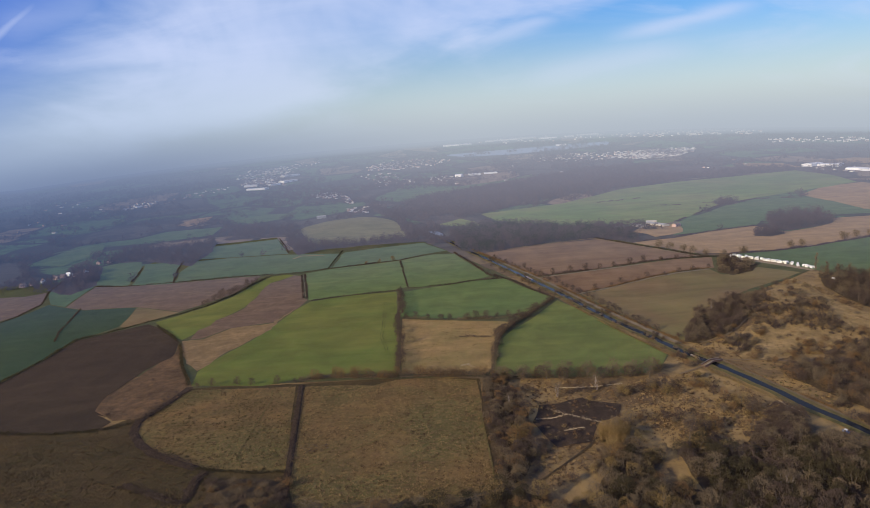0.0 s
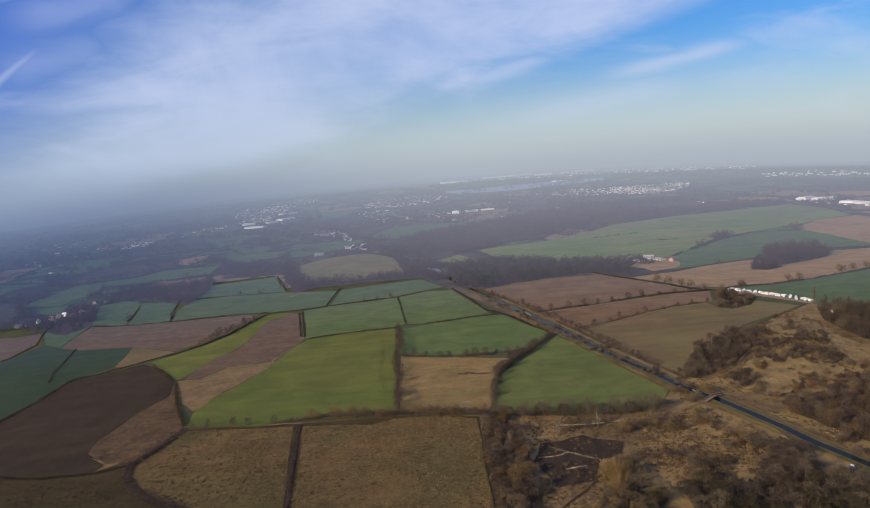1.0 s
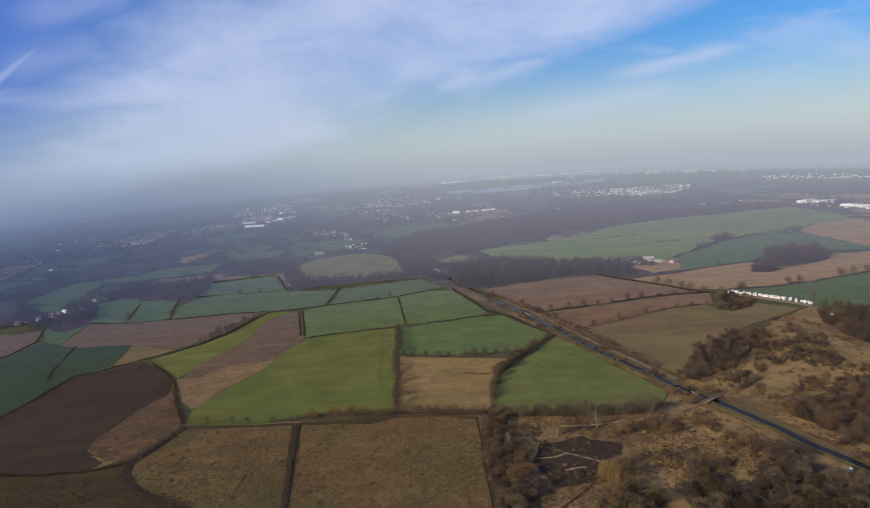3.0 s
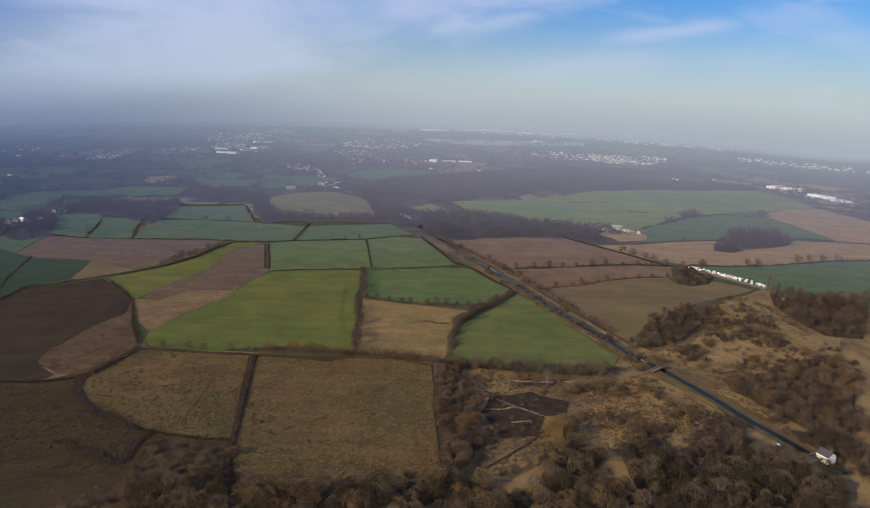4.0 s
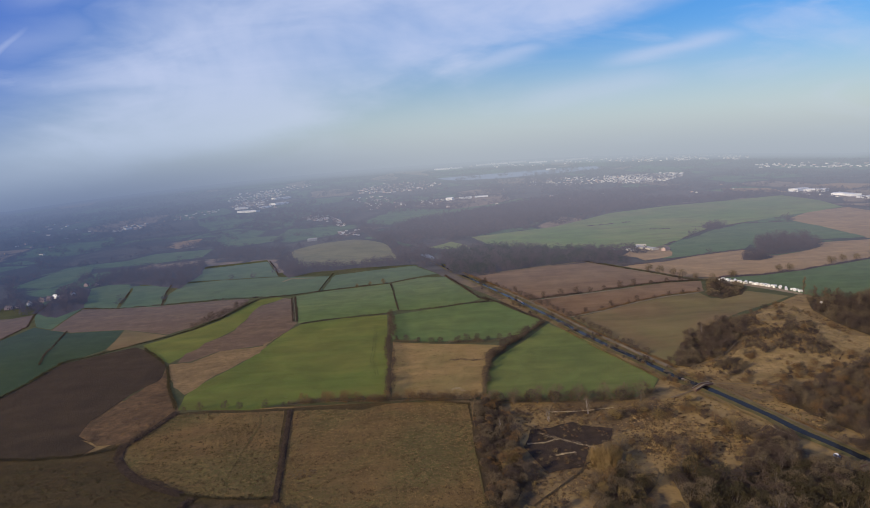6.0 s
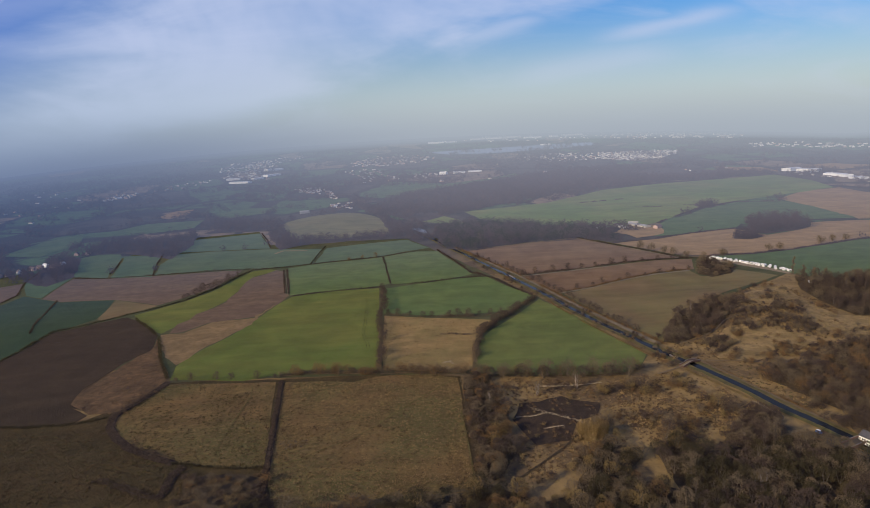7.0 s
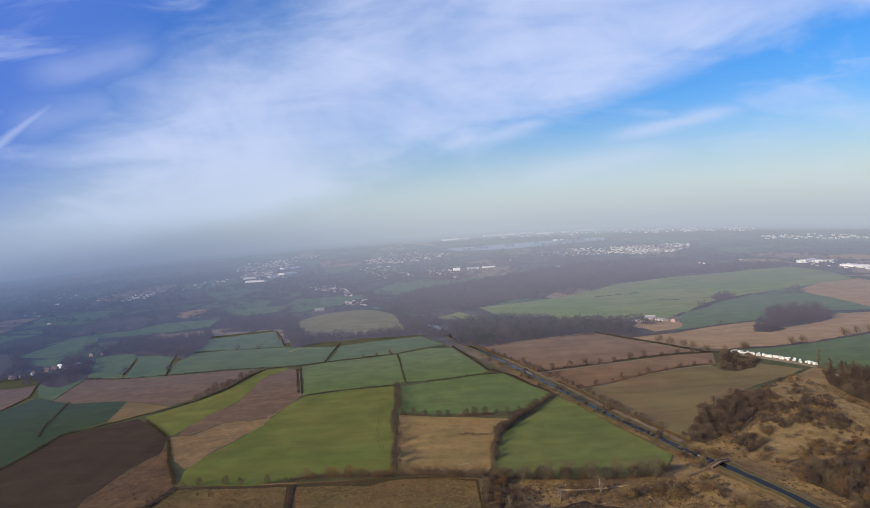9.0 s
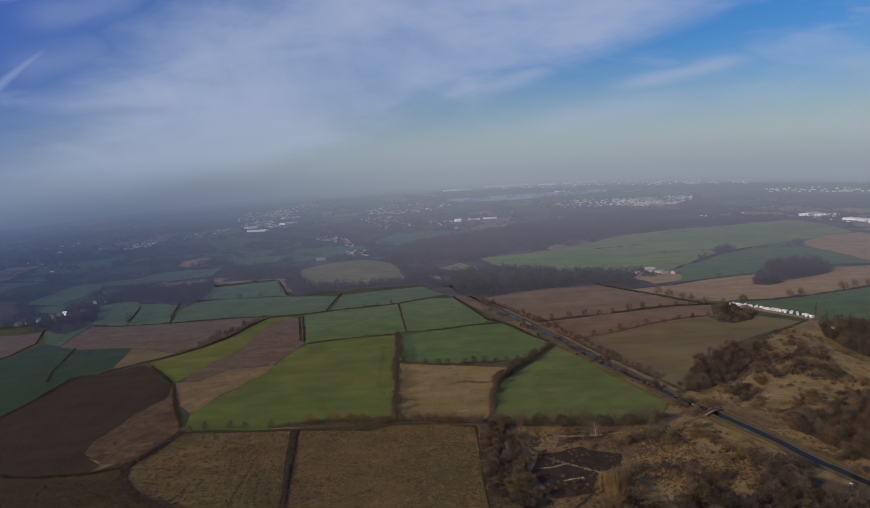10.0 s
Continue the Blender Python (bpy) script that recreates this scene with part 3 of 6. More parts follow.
field("narrow brown ploughed strip", BROWN, [(145.8, 952.3), (186.1, 957.8), (242.5, 972.9), (322.0, 998.5), (382.4, 1013.5), (437.2, 1007.7), (407.0, 930.4), (348.7, 924.7), (298.0, 899.9), (228.7, 857.6), (176.7, 836.4), (163.3, 845.9)])
field("olive-brown stubble field beside the heath", OLIVE, [(182.0, 825.8), (226.1, 848.2), (294.5, 889.5), (344.5, 913.7), (397.4, 924.0), (397.1, 882.1), (419.9, 878.9), (465.9, 914.1), (499.6, 863.5), (459.1, 832.8), (398.6, 788.8), (336.3, 732.2), (282.6, 691.9), (261.9, 660.9), (236.6, 607.7), (225.8, 649.2), (207.9, 710.0), (191.5, 774.0)])
field("wide tan stubble field", TAN, [(366, 1193), (456, 1215), (541, 1258), (647, 1287), (665, 1194), (735, 1221), (825, 1314), (928, 1308), (1015, 1280), (898, 1132), (783, 1103), (631, 1046), (554, 1028), (479, 1027), (424, 1055), (399, 1119)])
field("pinkish tan field on the slope", TAN, [(980, 1705), (1113, 1823), (1251, 1856), (1240, 1751), (1234, 1558), (1026, 1293), (935, 1324), (965, 1491), (971, 1613)])
field("green pasture below the copse", MIDGREEN, [(467, 1358), (550, 1429), (740, 1618), (843, 1676), (962, 1647), (973, 1547), (945, 1337), (853, 1356), (845, 1424), (722, 1387), (650, 1294), (544, 1265), (468, 1247)])
field("large pale green pasture", PALE, [(110, 1808), (373, 1897), (608, 2117), (827, 2193), (1034, 2215), (1280, 2262), (1292, 2056), (1240, 1865), (1040, 1781), (858, 1707), (737, 1644), (539, 1435), (467, 1377), (415, 1455), (291, 1493), (207, 1567), (145, 1660)])
field("dark green field behind the caravans", MID_DEEP, [(478, 1022), (549, 1019), (625, 1037), (776, 1093), (881, 1110), (620.3, 778.4), (580.9, 816.1), (535.3, 824.4), (522.1, 879.0), (504.1, 951.4)])
field("khaki-green rounded hill pasture", KHAKI, [(-398, 1600), (-397, 1746), (-340, 1828), (-239, 1874), (-145, 1749), (-71, 1611), (-80, 1492), (-163, 1444), (-238, 1421), (-316, 1424)])
field("small pale paddock by the pool", PALE, [(-58, 1709), (-20, 1793), (29, 1788), (86, 1669), (96, 1594), (24, 1628), (-20, 1664)])
field("bright tan grass on the knoll top", STRAW, [(370.5, 709.7), (427.6, 799.5), (472.1, 828.8), (472.2, 790.4), (443.3, 724.8), (419.6, 701.8), (387.5, 679.4), (374.5, 684.4)], 7.2)
field("tan grass slope below the knoll", STRAW, [(286.2, 610.8), (312.3, 629.0), (331.5, 632.2), (359.5, 619.7), (377.2, 601.7), (383.9, 577.6), (340.8, 551.0), (295.7, 543.9), (265.3, 554.9), (276.0, 588.9)], 9)
field("tan bracken slope beside the dark wood", STRAW, [(469.9, 784.1), (447.3, 720.4), (442.6, 677.0), (450.0, 651.0), (481.7, 644.6), (441.9, 590.3), (400.7, 594.8), (400.3, 629.6), (411.1, 671.7)], 9)
PEAT = [(66.9, 479.6), (84.5, 481.4), (104.1, 487.5), (120.6, 476.8), (132.8, 469.1), (123.8, 450.3), (107.9, 441.8), (98.9, 426.0), (93.0, 411.8), (68.0, 406.7), (63.1, 430.2), (58.6, 448.8), (62.6, 463.7)]
field("bare black peat clearing", BOG_AND_SHADE, PEAT, 3.5)

field("pale clearing in the great wood", PALE, [(809, 2531), (985, 2656), (1180, 2539), (1135, 2375), (948, 2368)])
field("long green strip before the wood", MIDGREEN, [(-192, 2244), (-109, 2400), (31, 2512), (258, 2624), (404, 2765), (421, 2676), (242, 2495), (4, 2351)])
field("pinkish field in the hazy country", TAN, [(-870, 2021), (-867, 2145), (-806, 2179), (-787, 2042), (-816, 1967)])
field("hazy green field beyond the stubble", MIDGREEN, [(-894, 1768), (-849, 1887), (-684, 1913), (-661, 1763), (-768, 1701)])
field("dim green field at the hazy edge", MIDGREEN, [(-1004, 1446), (-1014, 1650), (-962, 1748), (-891, 1588), (-888, 1413)])
field("dim green strip in the hazy country", MIDGREEN, [(-709, 2024), (-602, 2134), (-508, 2124), (-516, 1998), (-624, 1927)])
field("dim green meadow by the lane", MIDGREEN, [(-665, 1006), (-731, 1110), (-768, 1217), (-679, 1172), (-660, 1134), (-653, 1088), (-624, 981)])
field("tan strip beside the far town", TAN, [(1534, 2519), (1673, 2540), (1738, 2382), (1570, 2320)])
field("far pinkish strip by the wood", TAN, [(1217, 2618), (1365, 2502), (1349, 2339), (1222, 2450)])

# ---- canal ----
CANAL = [(291.3, 365.5), (283.0, 394.1), (275.7, 417.9), (265.7, 448.8), (260.2, 473.8), (251.2, 505.6), (238.5, 543.7), (223.2, 580.4), (208.4, 633.3), (190.0, 693.0), (173.6, 758.9), (154.7, 841.5), (127.3, 945.4), (99.7, 1051.2), (69, 1164), (34, 1282), (-2, 1432)]
tagged(ribbon("canal_bank", CANAL, 17.0, BANK, 0.30, wobble=2.7), "strips of rough yellow-green grass along the canal", "canal bank", kind="structure")
tagged(ribbon("canal", CANAL, 6.6, WATER, 0.34, wobble=1.2), "straight dark canal reflecting the blue sky", "canal", kind="structure")

# ---- vegetation builders ----
rng = np.random.default_rng(11)


def inside(p, ring):
    x, y = p
    hit = False
    for (ax, ay), (bx, by) in zip(ring, ring[1:] + ring[:1]):
        if (ay > y) != (by > y) and x < (bx - ax) * (y - ay) / (by - ay) + ax:
            hit = not hit
    return hit


def spots(ring, spacing, jitter=0.45, keep=1.0):
    """Scattered places inside an outline, about one for each square of the spacing."""
    xs, ys = [p[0] for p in ring], [p[1] for p in ring]
    out = []
    for gx in np.arange(min(xs), max(xs), spacing):
        for gy in np.arange(min(ys), max(ys), spacing):
            p = (gx + rng.uniform(-jitter, jitter) * spacing, gy + rng.uniform(-jitter, jitter) * spacing)
            if rng.random() < keep and inside(p, ring):
                out.append(p)
    return out


def clustered(ring, spacing, scale, level, seed):
    """Scattered places that gather in patches."""
    return [p for p in spots(ring, spacing) if noise.noise((p[0] * scale, p[1] * scale, seed)) + 0.4 * noise.noise((p[0] * scale * 3, p[1] * scale * 3, seed)) > level]


def bigger(ring, k):
    """The outline grown about its middle."""
    cx, cy = sum(p[0] for p in ring) / len(ring), sum(p[1] for p in ring) / len(ring)
    return [(cx + (x - cx) * k, cy + (y - cy) * k) for x, y in ring]


def unit(a):
    return a / np.maximum(np.linalg.norm(a, axis=1, keepdims=True), 1e-6)


def sprays(at, out, length, width, droop=0.0):
    """Thin tapering twig sprays: one long triangle for each place."""
    k = len(at)
    d = unit(unit(out) + 0.7 * rng.normal(size=(k, 3)) + np.array((0, 0, 0.35 - droop)))
    side = unit(np.cross(d, rng.normal(size=(k, 3))))
    long = (length * rng.uniform(0.6, 1.3, k))[:, None]
    wide = (width * rng.uniform(0.6, 1.3, k))[:, None]
    v = np.stack((at - side * wide * 0.5, at + side * wide * 0.5, at + d * long), 1).reshape(-1, 3)
    return v, np.arange(3 * k).reshape(-1, 3)


def stick(a, b, ra, rb, sides=5):
    """A tapered branch between two points, as triangles."""
    a, b = np.array(a, float), np.array(b, float)
    d = (b - a) / max(np.linalg.norm(b - a), 1e-6)
    s = np.cross(d, (0.3, 0.9, 0.1))
    s /= np.linalg.norm(s)
    t = np.cross(d, s)
    ang = np.arange(sides) * 2 * np.pi / sides
    ring = np.cos(ang)[:, None] * s + np.sin(ang)[:, None] * t
    v = np.concatenate((a + ring * ra, b + ring * rb))
    f = [(i, (i + 1) % sides, sides + i) for i in range(sides)] + [((i + 1) % sides, sides + (i + 1) % sides, sides + i) for i in range(sides)]
    return v, np.array(f)


def join(pieces):
    vs, fs, base = [], [], 0
    for v, f in pieces:
        vs.append(v)
        fs.append(f + base)
        base += len(v)
    return np.concatenate(vs), np.concatenate(fs)


def tri_mesh(name, v, f, *mats):
    me = bpy.data.meshes.new(name)
    me.vertices.add(len(v))
    me.vertices.foreach_set("co", np.ascontiguousarray(v, dtype=np.float32).ravel())
    me.loops.add(f.size)
    me.loops.foreach_set("vertex_index", np.ascontiguousarray(f, dtype=np.int32).ravel())
    me.polygons.add(len(f))
    me.polygons.foreach_set("loop_start", np.arange(0, f.size, 3, dtype=np.int32))
    me.update(calc_edges=True)
    for m in mats:
        me.materials.append(m)
    return me


def bare_tree(height, width, foot=0.3, clumps=9, twigs=420, length=1.1, wide=0.16, slim=False, stems=1):
    """Arrays of a leafless tree: (wood, crown). The limbs carry uneven clumps of twigs with gaps between them."""
    wood, crown = [], []
    lean = rng.normal(0, 0.03 * height, 2)
    for s in range(stems):
        off = rng.normal(0, 0.12 * width, 2) if stems > 1 else (0, 0)
        base = np.array((off[0] * 0.3, off[1] * 0.3, -0.2))
        top = np.array((lean[0] + off[0], lean[1] + off[1], height * (0.86 if slim else 0.68)))
        thick = (0.018 if slim else 0.035) * height / (1 + 0.4 * (stems - 1))
        mid = base + (top - base) * 0.5 + np.append(rng.normal(0, 0.03 * height, 2), 0)
        wood += [stick(base, mid, thick, thick * 0.65), stick(mid, top, thick * 0.65, thick * 0.2)]
    for c in range(clumps):
        a = 2 * np.pi * (c + rng.uniform(0, 0.8)) / clumps * 2.4
        up = foot + (1 - foot) * (c + rng.uniform(0.2, 1.0)) / clumps
        reach = 0.5 * width * (np.sqrt(max(0.05, 1 - (2 * (up - foot) / (1 - foot) - 0.85) ** 2 / 1.6))) * rng.uniform(0.55, 0.95)
        if slim:
            reach *= 0.8
        tip = np.array((np.cos(a) * reach + lean[0] * up, np.sin(a) * reach + lean[1] * up, height * up * 0.93))
        root = np.array((lean[0] * up * 0.5, lean[1] * up * 0.5, height * max(0.18, up * 0.6 - 0.05)))
        wood.append(stick(root, tip, 0.011 * height, 0.003 * height, 3))
        k = twigs // clumps
        blob = width * (0.20 if not slim else 0.22) * rng.uniform(0.8, 1.25)
        p = rng.normal(size=(k, 3)) * blob * (0.62, 0.62, 0.55)
        crown.append(sprays(tip + p, p + (tip - root) * 0.25, length, wide))
    return join(wood), join(crown)


def bush(height, width, twigs=260, length=0.7, wide=0.16):
    """Arrays of a low leafless bush: stems from one foot and uneven clumps of twigs down to the ground."""
    wood, crown = [], []
    lobes = rng.integers(4, 7)
    for c in range(lobes):
        a = 2 * np.pi * (c + rng.uniform(0, 0.7)) / lobes
        reach = 0.5 * width * rng.uniform(0.25, 0.62)
        top = np.array((np.cos(a) * reach, np.sin(a) * reach, height * rng.uniform(0.45, 0.75)))
        wood.append(stick((0, 0, -0.1), top, 0.018 * height, 0.005 * height, 3))
        k = twigs // lobes
        p = rng.normal(size=(k, 3)) * (0.17 * width, 0.17 * width, 0.21 * height)
        q = top + p
        q[:, 2] = np.abs(q[:, 2])
        crown.append(sprays(q, p + (0, 0, 0.1 * height), length, wide))
    return join(wood), join(crown)


def dome(height, width, twigs=760, length=1.0, wide=0.36):
    """Arrays of a dense rounded leafless tree: a lumpy dome of fine twigs over several stems."""
    wood, crown = [], []
    for c in range(5):
        a = 2 * np.pi * c / 5 + rng.uniform(0, 1)
        tip = (np.cos(a) * 0.26 * width, np.sin(a) * 0.26 * width, height * 0.72)
        wood.append(stick((0.1 * np.cos(a), 0.1 * np.sin(a), -0.2), tip, 0.02 * height, 0.006 * height, 3))
    p = unit(rng.normal(size=(twigs, 3)) + (0, 0, 0.45))
    p[:, 2] = np.maximum(p[:, 2], -0.55)
    k = rng.uniform(0, 6.28, 6)
    lump = 1 + 0.16 * np.sin(3.1 * p[:, 0] + k[0]) * np.sin(3.4 * p[:, 1] + k[1]) + 0.12 * np.sin(6 * p[:, 0] + k[2]) * np.sin(5 * p[:, 1] + k[3]) + 0.1 * np.sin(7 * p[:, 2] + k[4])
    r = (lump * rng.uniform(0.62, 1.0, twigs) ** 0.6)[:, None]
    at = p * r * (0.47 * width, 0.47 * width, 0.44 * height) + (0, 0, 0.52 * height)
    crown.append(sprays(at, p, length, wide))
    return join(wood), join(crown)


def fan(height, width, stems=80):
    """Arrays of a clump of tall upright rods that fan out from one foot."""
    wood, crown = [], []
    for _ in range(stems):
        a, reach = rng.uniform(0, 2 * np.pi), np.sqrt(rng.uniform(0.02, 1.0)) * 0.5 * width
        foot = np.array((np.cos(a) * reach * 0.45, np.sin(a) * reach * 0.45, -0.1))
        tip = np.array((np.cos(a) * reach, np.sin(a) * reach, height * rng.uniform(0.75, 1.0) * (1 - 0.25 * (2 * reach / width) ** 2)))
        wood.append(stick(foot, tip, 0.135, 0.055, 3))
        p = foot + (tip - foot) * rng.uniform(0.45, 1.0, 9)[:, None] + rng.normal(0, 0.2, (9, 3))
        crown.append(sprays(p, np.tile((np.cos(a), np.sin(a), 1.2), (9, 1)), 1.4, 0.23))
    return join(wood), join(crown)


def tussock(height, width, blades=9):
    a = rng.uniform(0, 2 * np.pi, blades)
    p = np.stack((np.cos(a), np.sin(a), np.zeros(blades)), 1) * width * 0.3
    return sprays(p, p + (0, 0, 0.4), height, width * 0.45)


def placed(proto, x, y, scale=1.0, sink=0.0):
    v, f = proto
    a = rng.uniform(0, 2 * np.pi)
    c, s = np.cos(a) * scale, np.sin(a) * scale
    w = np.empty_like(v)
    w[:, 0] = v[:, 0] * c - v[:, 1] * s + x
    w[:, 1] = v[:, 0] * s + v[:, 1] * c + y
    w[:, 2] = v[:, 2] * scale + rise(x, y) - sink
    return w, f


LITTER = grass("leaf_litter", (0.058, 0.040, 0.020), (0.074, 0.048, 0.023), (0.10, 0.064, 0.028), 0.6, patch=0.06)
# copy of the litter with haze emission painted in
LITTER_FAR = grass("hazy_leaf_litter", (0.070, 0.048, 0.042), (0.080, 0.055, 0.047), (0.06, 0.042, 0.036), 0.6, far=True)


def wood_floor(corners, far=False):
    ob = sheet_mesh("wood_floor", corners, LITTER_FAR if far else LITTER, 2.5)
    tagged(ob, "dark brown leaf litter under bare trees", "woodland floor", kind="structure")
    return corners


def clear(places):
    """Leave out what would stand in a field."""
    return [p for p in places if not any(inside(p, ring) for ring in PLOTS)]


def thicket(name, label, places, protos, mats, low=0.7, high=1.3, category="thicket"):
    """Growth that nobody could count, as one object: wood and twigs of many plants."""
    pieces, slots = [], []
    for x, y in places:
        wood, crown = protos[rng.integers(len(protos))]
        size = rng.uniform(low, high)
        kind = 1 + int(rng.integers(len(mats) - 1))
        for arrays, slot in ((wood, 0), (crown, kind)):
            if arrays is None:
                continue
            pieces.append(placed(arrays, x, y, size))
            slots.append(np.full(len(arrays[1]), slot, np.int32))
    if not pieces:
        return None
    v, f = join(pieces)
    me = tri_mesh(name, v, f, *mats)
    me.polygons.foreach_set("material_index", np.concatenate(slots))
    return tagged(new(name, me), label, category, kind="stuff")


def hedge(label, line, height, width, mat, density=1.0, gaps=0.0, far=False):
    """A hedgerow: a lumpy woody core with twigs all over it, uneven in height, with gaps."""
    step = 2.1 if not far else 5.4
    pts = resample(line, step)
    verts, faces, crown = [], [], []
    sides = 6
    for i, p in enumerate(pts):
        a, b = pts[max(i - 1, 0)], pts[min(i + 1, len(pts) - 1)]
        side = Vector((-(b - a).y, (b - a).x, 0)).normalized()
        swell = 0.72 + 0.75 * noise.noise((p.x * 0.072, p.y * 0.072, 2.0)) + 0.5 * noise.noise((p.x * 0.25, p.y * 0.25, 9.0))
        p = p + side * (0.25 * width * noise.noise((p.x * 0.05, p.y * 0.05, 33.0)))
        swell = max(0.12, swell - (0.9 if noise.noise((p.x * 0.025, p.y * 0.025, 21.0)) < gaps - 0.6 else 0.0))
        h, w = height * swell, width * (0.6 + 0.4 * swell)
        ground = rise(p.x, p.y)
        for k in range(sides):
            t = math.pi * k / (sides - 1)
            rough = 1.0 + 0.35 * noise.noise((p.x * 0.5 + k, p.y * 0.5, 4.0 + k))
            q = p + side * math.cos(t) * 0.15 * w * rough
            verts.append((q.x, q.y, ground - 0.1 + math.sin(t) * h * 0.20 * rough))
        if i:
            o = sides * (i - 1)
            for k in range(sides - 1):
                faces += [(o + k, o + k + 1, o + sides + k), (o + k + 1, o + sides + k + 1, o + sides + k)]
        k = max(3, int(15 * density * step * (0.4 + 0.28 * h)))
        t = rng.uniform(0.05, math.pi - 0.05, k)
        r = rng.uniform(0.5, 1.25, k)
        along = rng.uniform(-0.6, 0.6, k) * step
        ax = (b - a).normalized()
        at = np.stack((p.x + side.x * np.cos(t) * 0.5 * w * r + ax.x * along, p.y + side.y * np.cos(t) * 0.5 * w * r + ax.y * along, ground + np.sin(t) * h * 0.8 * r), 1)
        out = np.stack((side.x * np.cos(t), side.y * np.cos(t), np.sin(t) + 0.2), 1)
        crown.append(sprays(at, out, 1.0 + 0.12 * height, 0.3 if not far else 0.62))
        if rng.random() < 0.45 and swell > 0.35:
            # a bush that stands out of the row
            ball = rng.normal(size=(34, 3)) * 0.24 * height * rng.uniform(0.5, 1.7)
            heart = np.array((p.x + side.x * rng.normal(0, 0.4) * w, p.y + side.y * rng.normal(0, 0.4) * w, ground + 0.55 * h))
            ball[:, 2] = np.maximum(ball[:, 2], -0.5 * h)
            crown.append(sprays(heart + ball, ball + (0, 0, 0.1), 1.1 + 0.1 * height, 0.36 if not far else 0.7))
    v, f = join([(np.array(verts), np.array(faces))] + crown)
    return tagged(new("hedge", tri_mesh("hedge", v, f, mat)), label, "hedge")


OAK = [bare_tree(19.8, 18, 0.3, 14, 1000, 1.98, 0.43) for _ in range(4)]
YOUNG = [bare_tree(13.5, 11.9, 0.16, 12, 900, 1.08, 0.38) for _ in range(4)]
BIRCHES = [bare_tree(18, 7.92, 0.28, 12, 520, 1.8, 0.22, slim=True, stems=2) for _ in range(3)]
POPLAR = [bare_tree(27, 5.76, 0.12, 16, 520, 2.16, 0.29, slim=True) for _ in range(2)]
BUSH = [bush(6.48, 8.28, 480, 0.99, 0.38) for _ in range(4)]
SCRUB = [bush(3.24, 5.4, 130, 0.99, 0.27) for _ in range(4)]
DOME = [dome(12.2, 13.0, 900) for _ in range(4)] + [dome(9.0, 8.3, 560) for _ in range(2)]
FAN = [fan(14.4, 9.9) for _ in range(2)]
FARTREE = [bare_tree(19.8, 17.1, 0.12, 10, 170, 2.43, 0.99) for _ in range(4)]
DOT = [(None, bare_tree(13.5, 14.4, 0.06, 6, 60, 2.25, 1.8)[1]) for _ in range(5)]
CLUMP = [tussock(0.9, 1.6, 7) for _ in range(6)]


def tree_kind(name, arrays, bark, twig, label, category="tree"):
    """One tree as a thing with a trunk and a crown; copies are placed from it."""
    made = []
    for wood, crown in arrays:
        root = new(name)
        for piece, data, mat in (("trunk", wood, bark), ("crown", crown, twig)):
            ob = new(piece, tri_mesh(piece, *data, mat))
            ob.parent = root
        tagged(root, label, category, group=category + "s of the hedgerows")
        made.append(root)
    return made


FIRST = {}


def plant(kind, x, y, size=1.0):
    """Set one tree of a kind on the ground; the first takes the model itself."""
    roots = KINDS[kind]
    root = roots[int(rng.integers(len(roots)))]
    m = Matrix.Translation((x, y, rise(x, y))) @ pose(0, 0, 0, 0, 0, rng.uniform(0, 360))
    if root.name not in FIRST:
        FIRST[root.name] = root
        ob = root
        ob.matrix_basis = m
    else:
        ob = copy_thing(root, m)
    ob.scale = (size * rng.uniform(0.92, 1.08), size * rng.uniform(0.92, 1.08), size * rng.uniform(0.85, 1.15))
    return ob


KINDS = {
    "oak": tree_kind("oak_tree", OAK, BARK, TWIG, "bare grey-brown spreading hedgerow tree in winter"),
    "young": tree_kind("young_tree", YOUNG, BARK, TWIG_WARM, "small bare russet-twigged tree in winter"),
    "thorn": tree_kind("thorn_tree", YOUNG[:2], BARK, TWIG_DARK, "dark bare thorn tree in a field hedge"),
    "birch": tree_kind("birch_tree", BIRCHES, BIRCH, TWIG, "slim bare birch with a pale trunk on the heath"),
    "poplar": tree_kind("poplar_tree", POPLAR, BARK, TWIG, "tall narrow bare poplar beside the caravans"),
    "willow": tree_kind("willow_bush", BUSH, BARK, TWIG_GOLD, "golden bare willow bush on wet ground", "bush"),
    "fan": tree_kind("willow_clump", FAN, ROD, TWIG_GOLD, "tall golden-brown willow clump of upright bare rods", "bush"),
    "copse": tree_kind("round_tree", DOME[:2], BARK, TWIG_DARK, "broad round-headed bare tree in a hedge"),
    "bush": tree_kind("scrub_bush", BUSH, BARK, TWIG_DARK, "dark bare scrub bush on rough ground", "bush"),
}

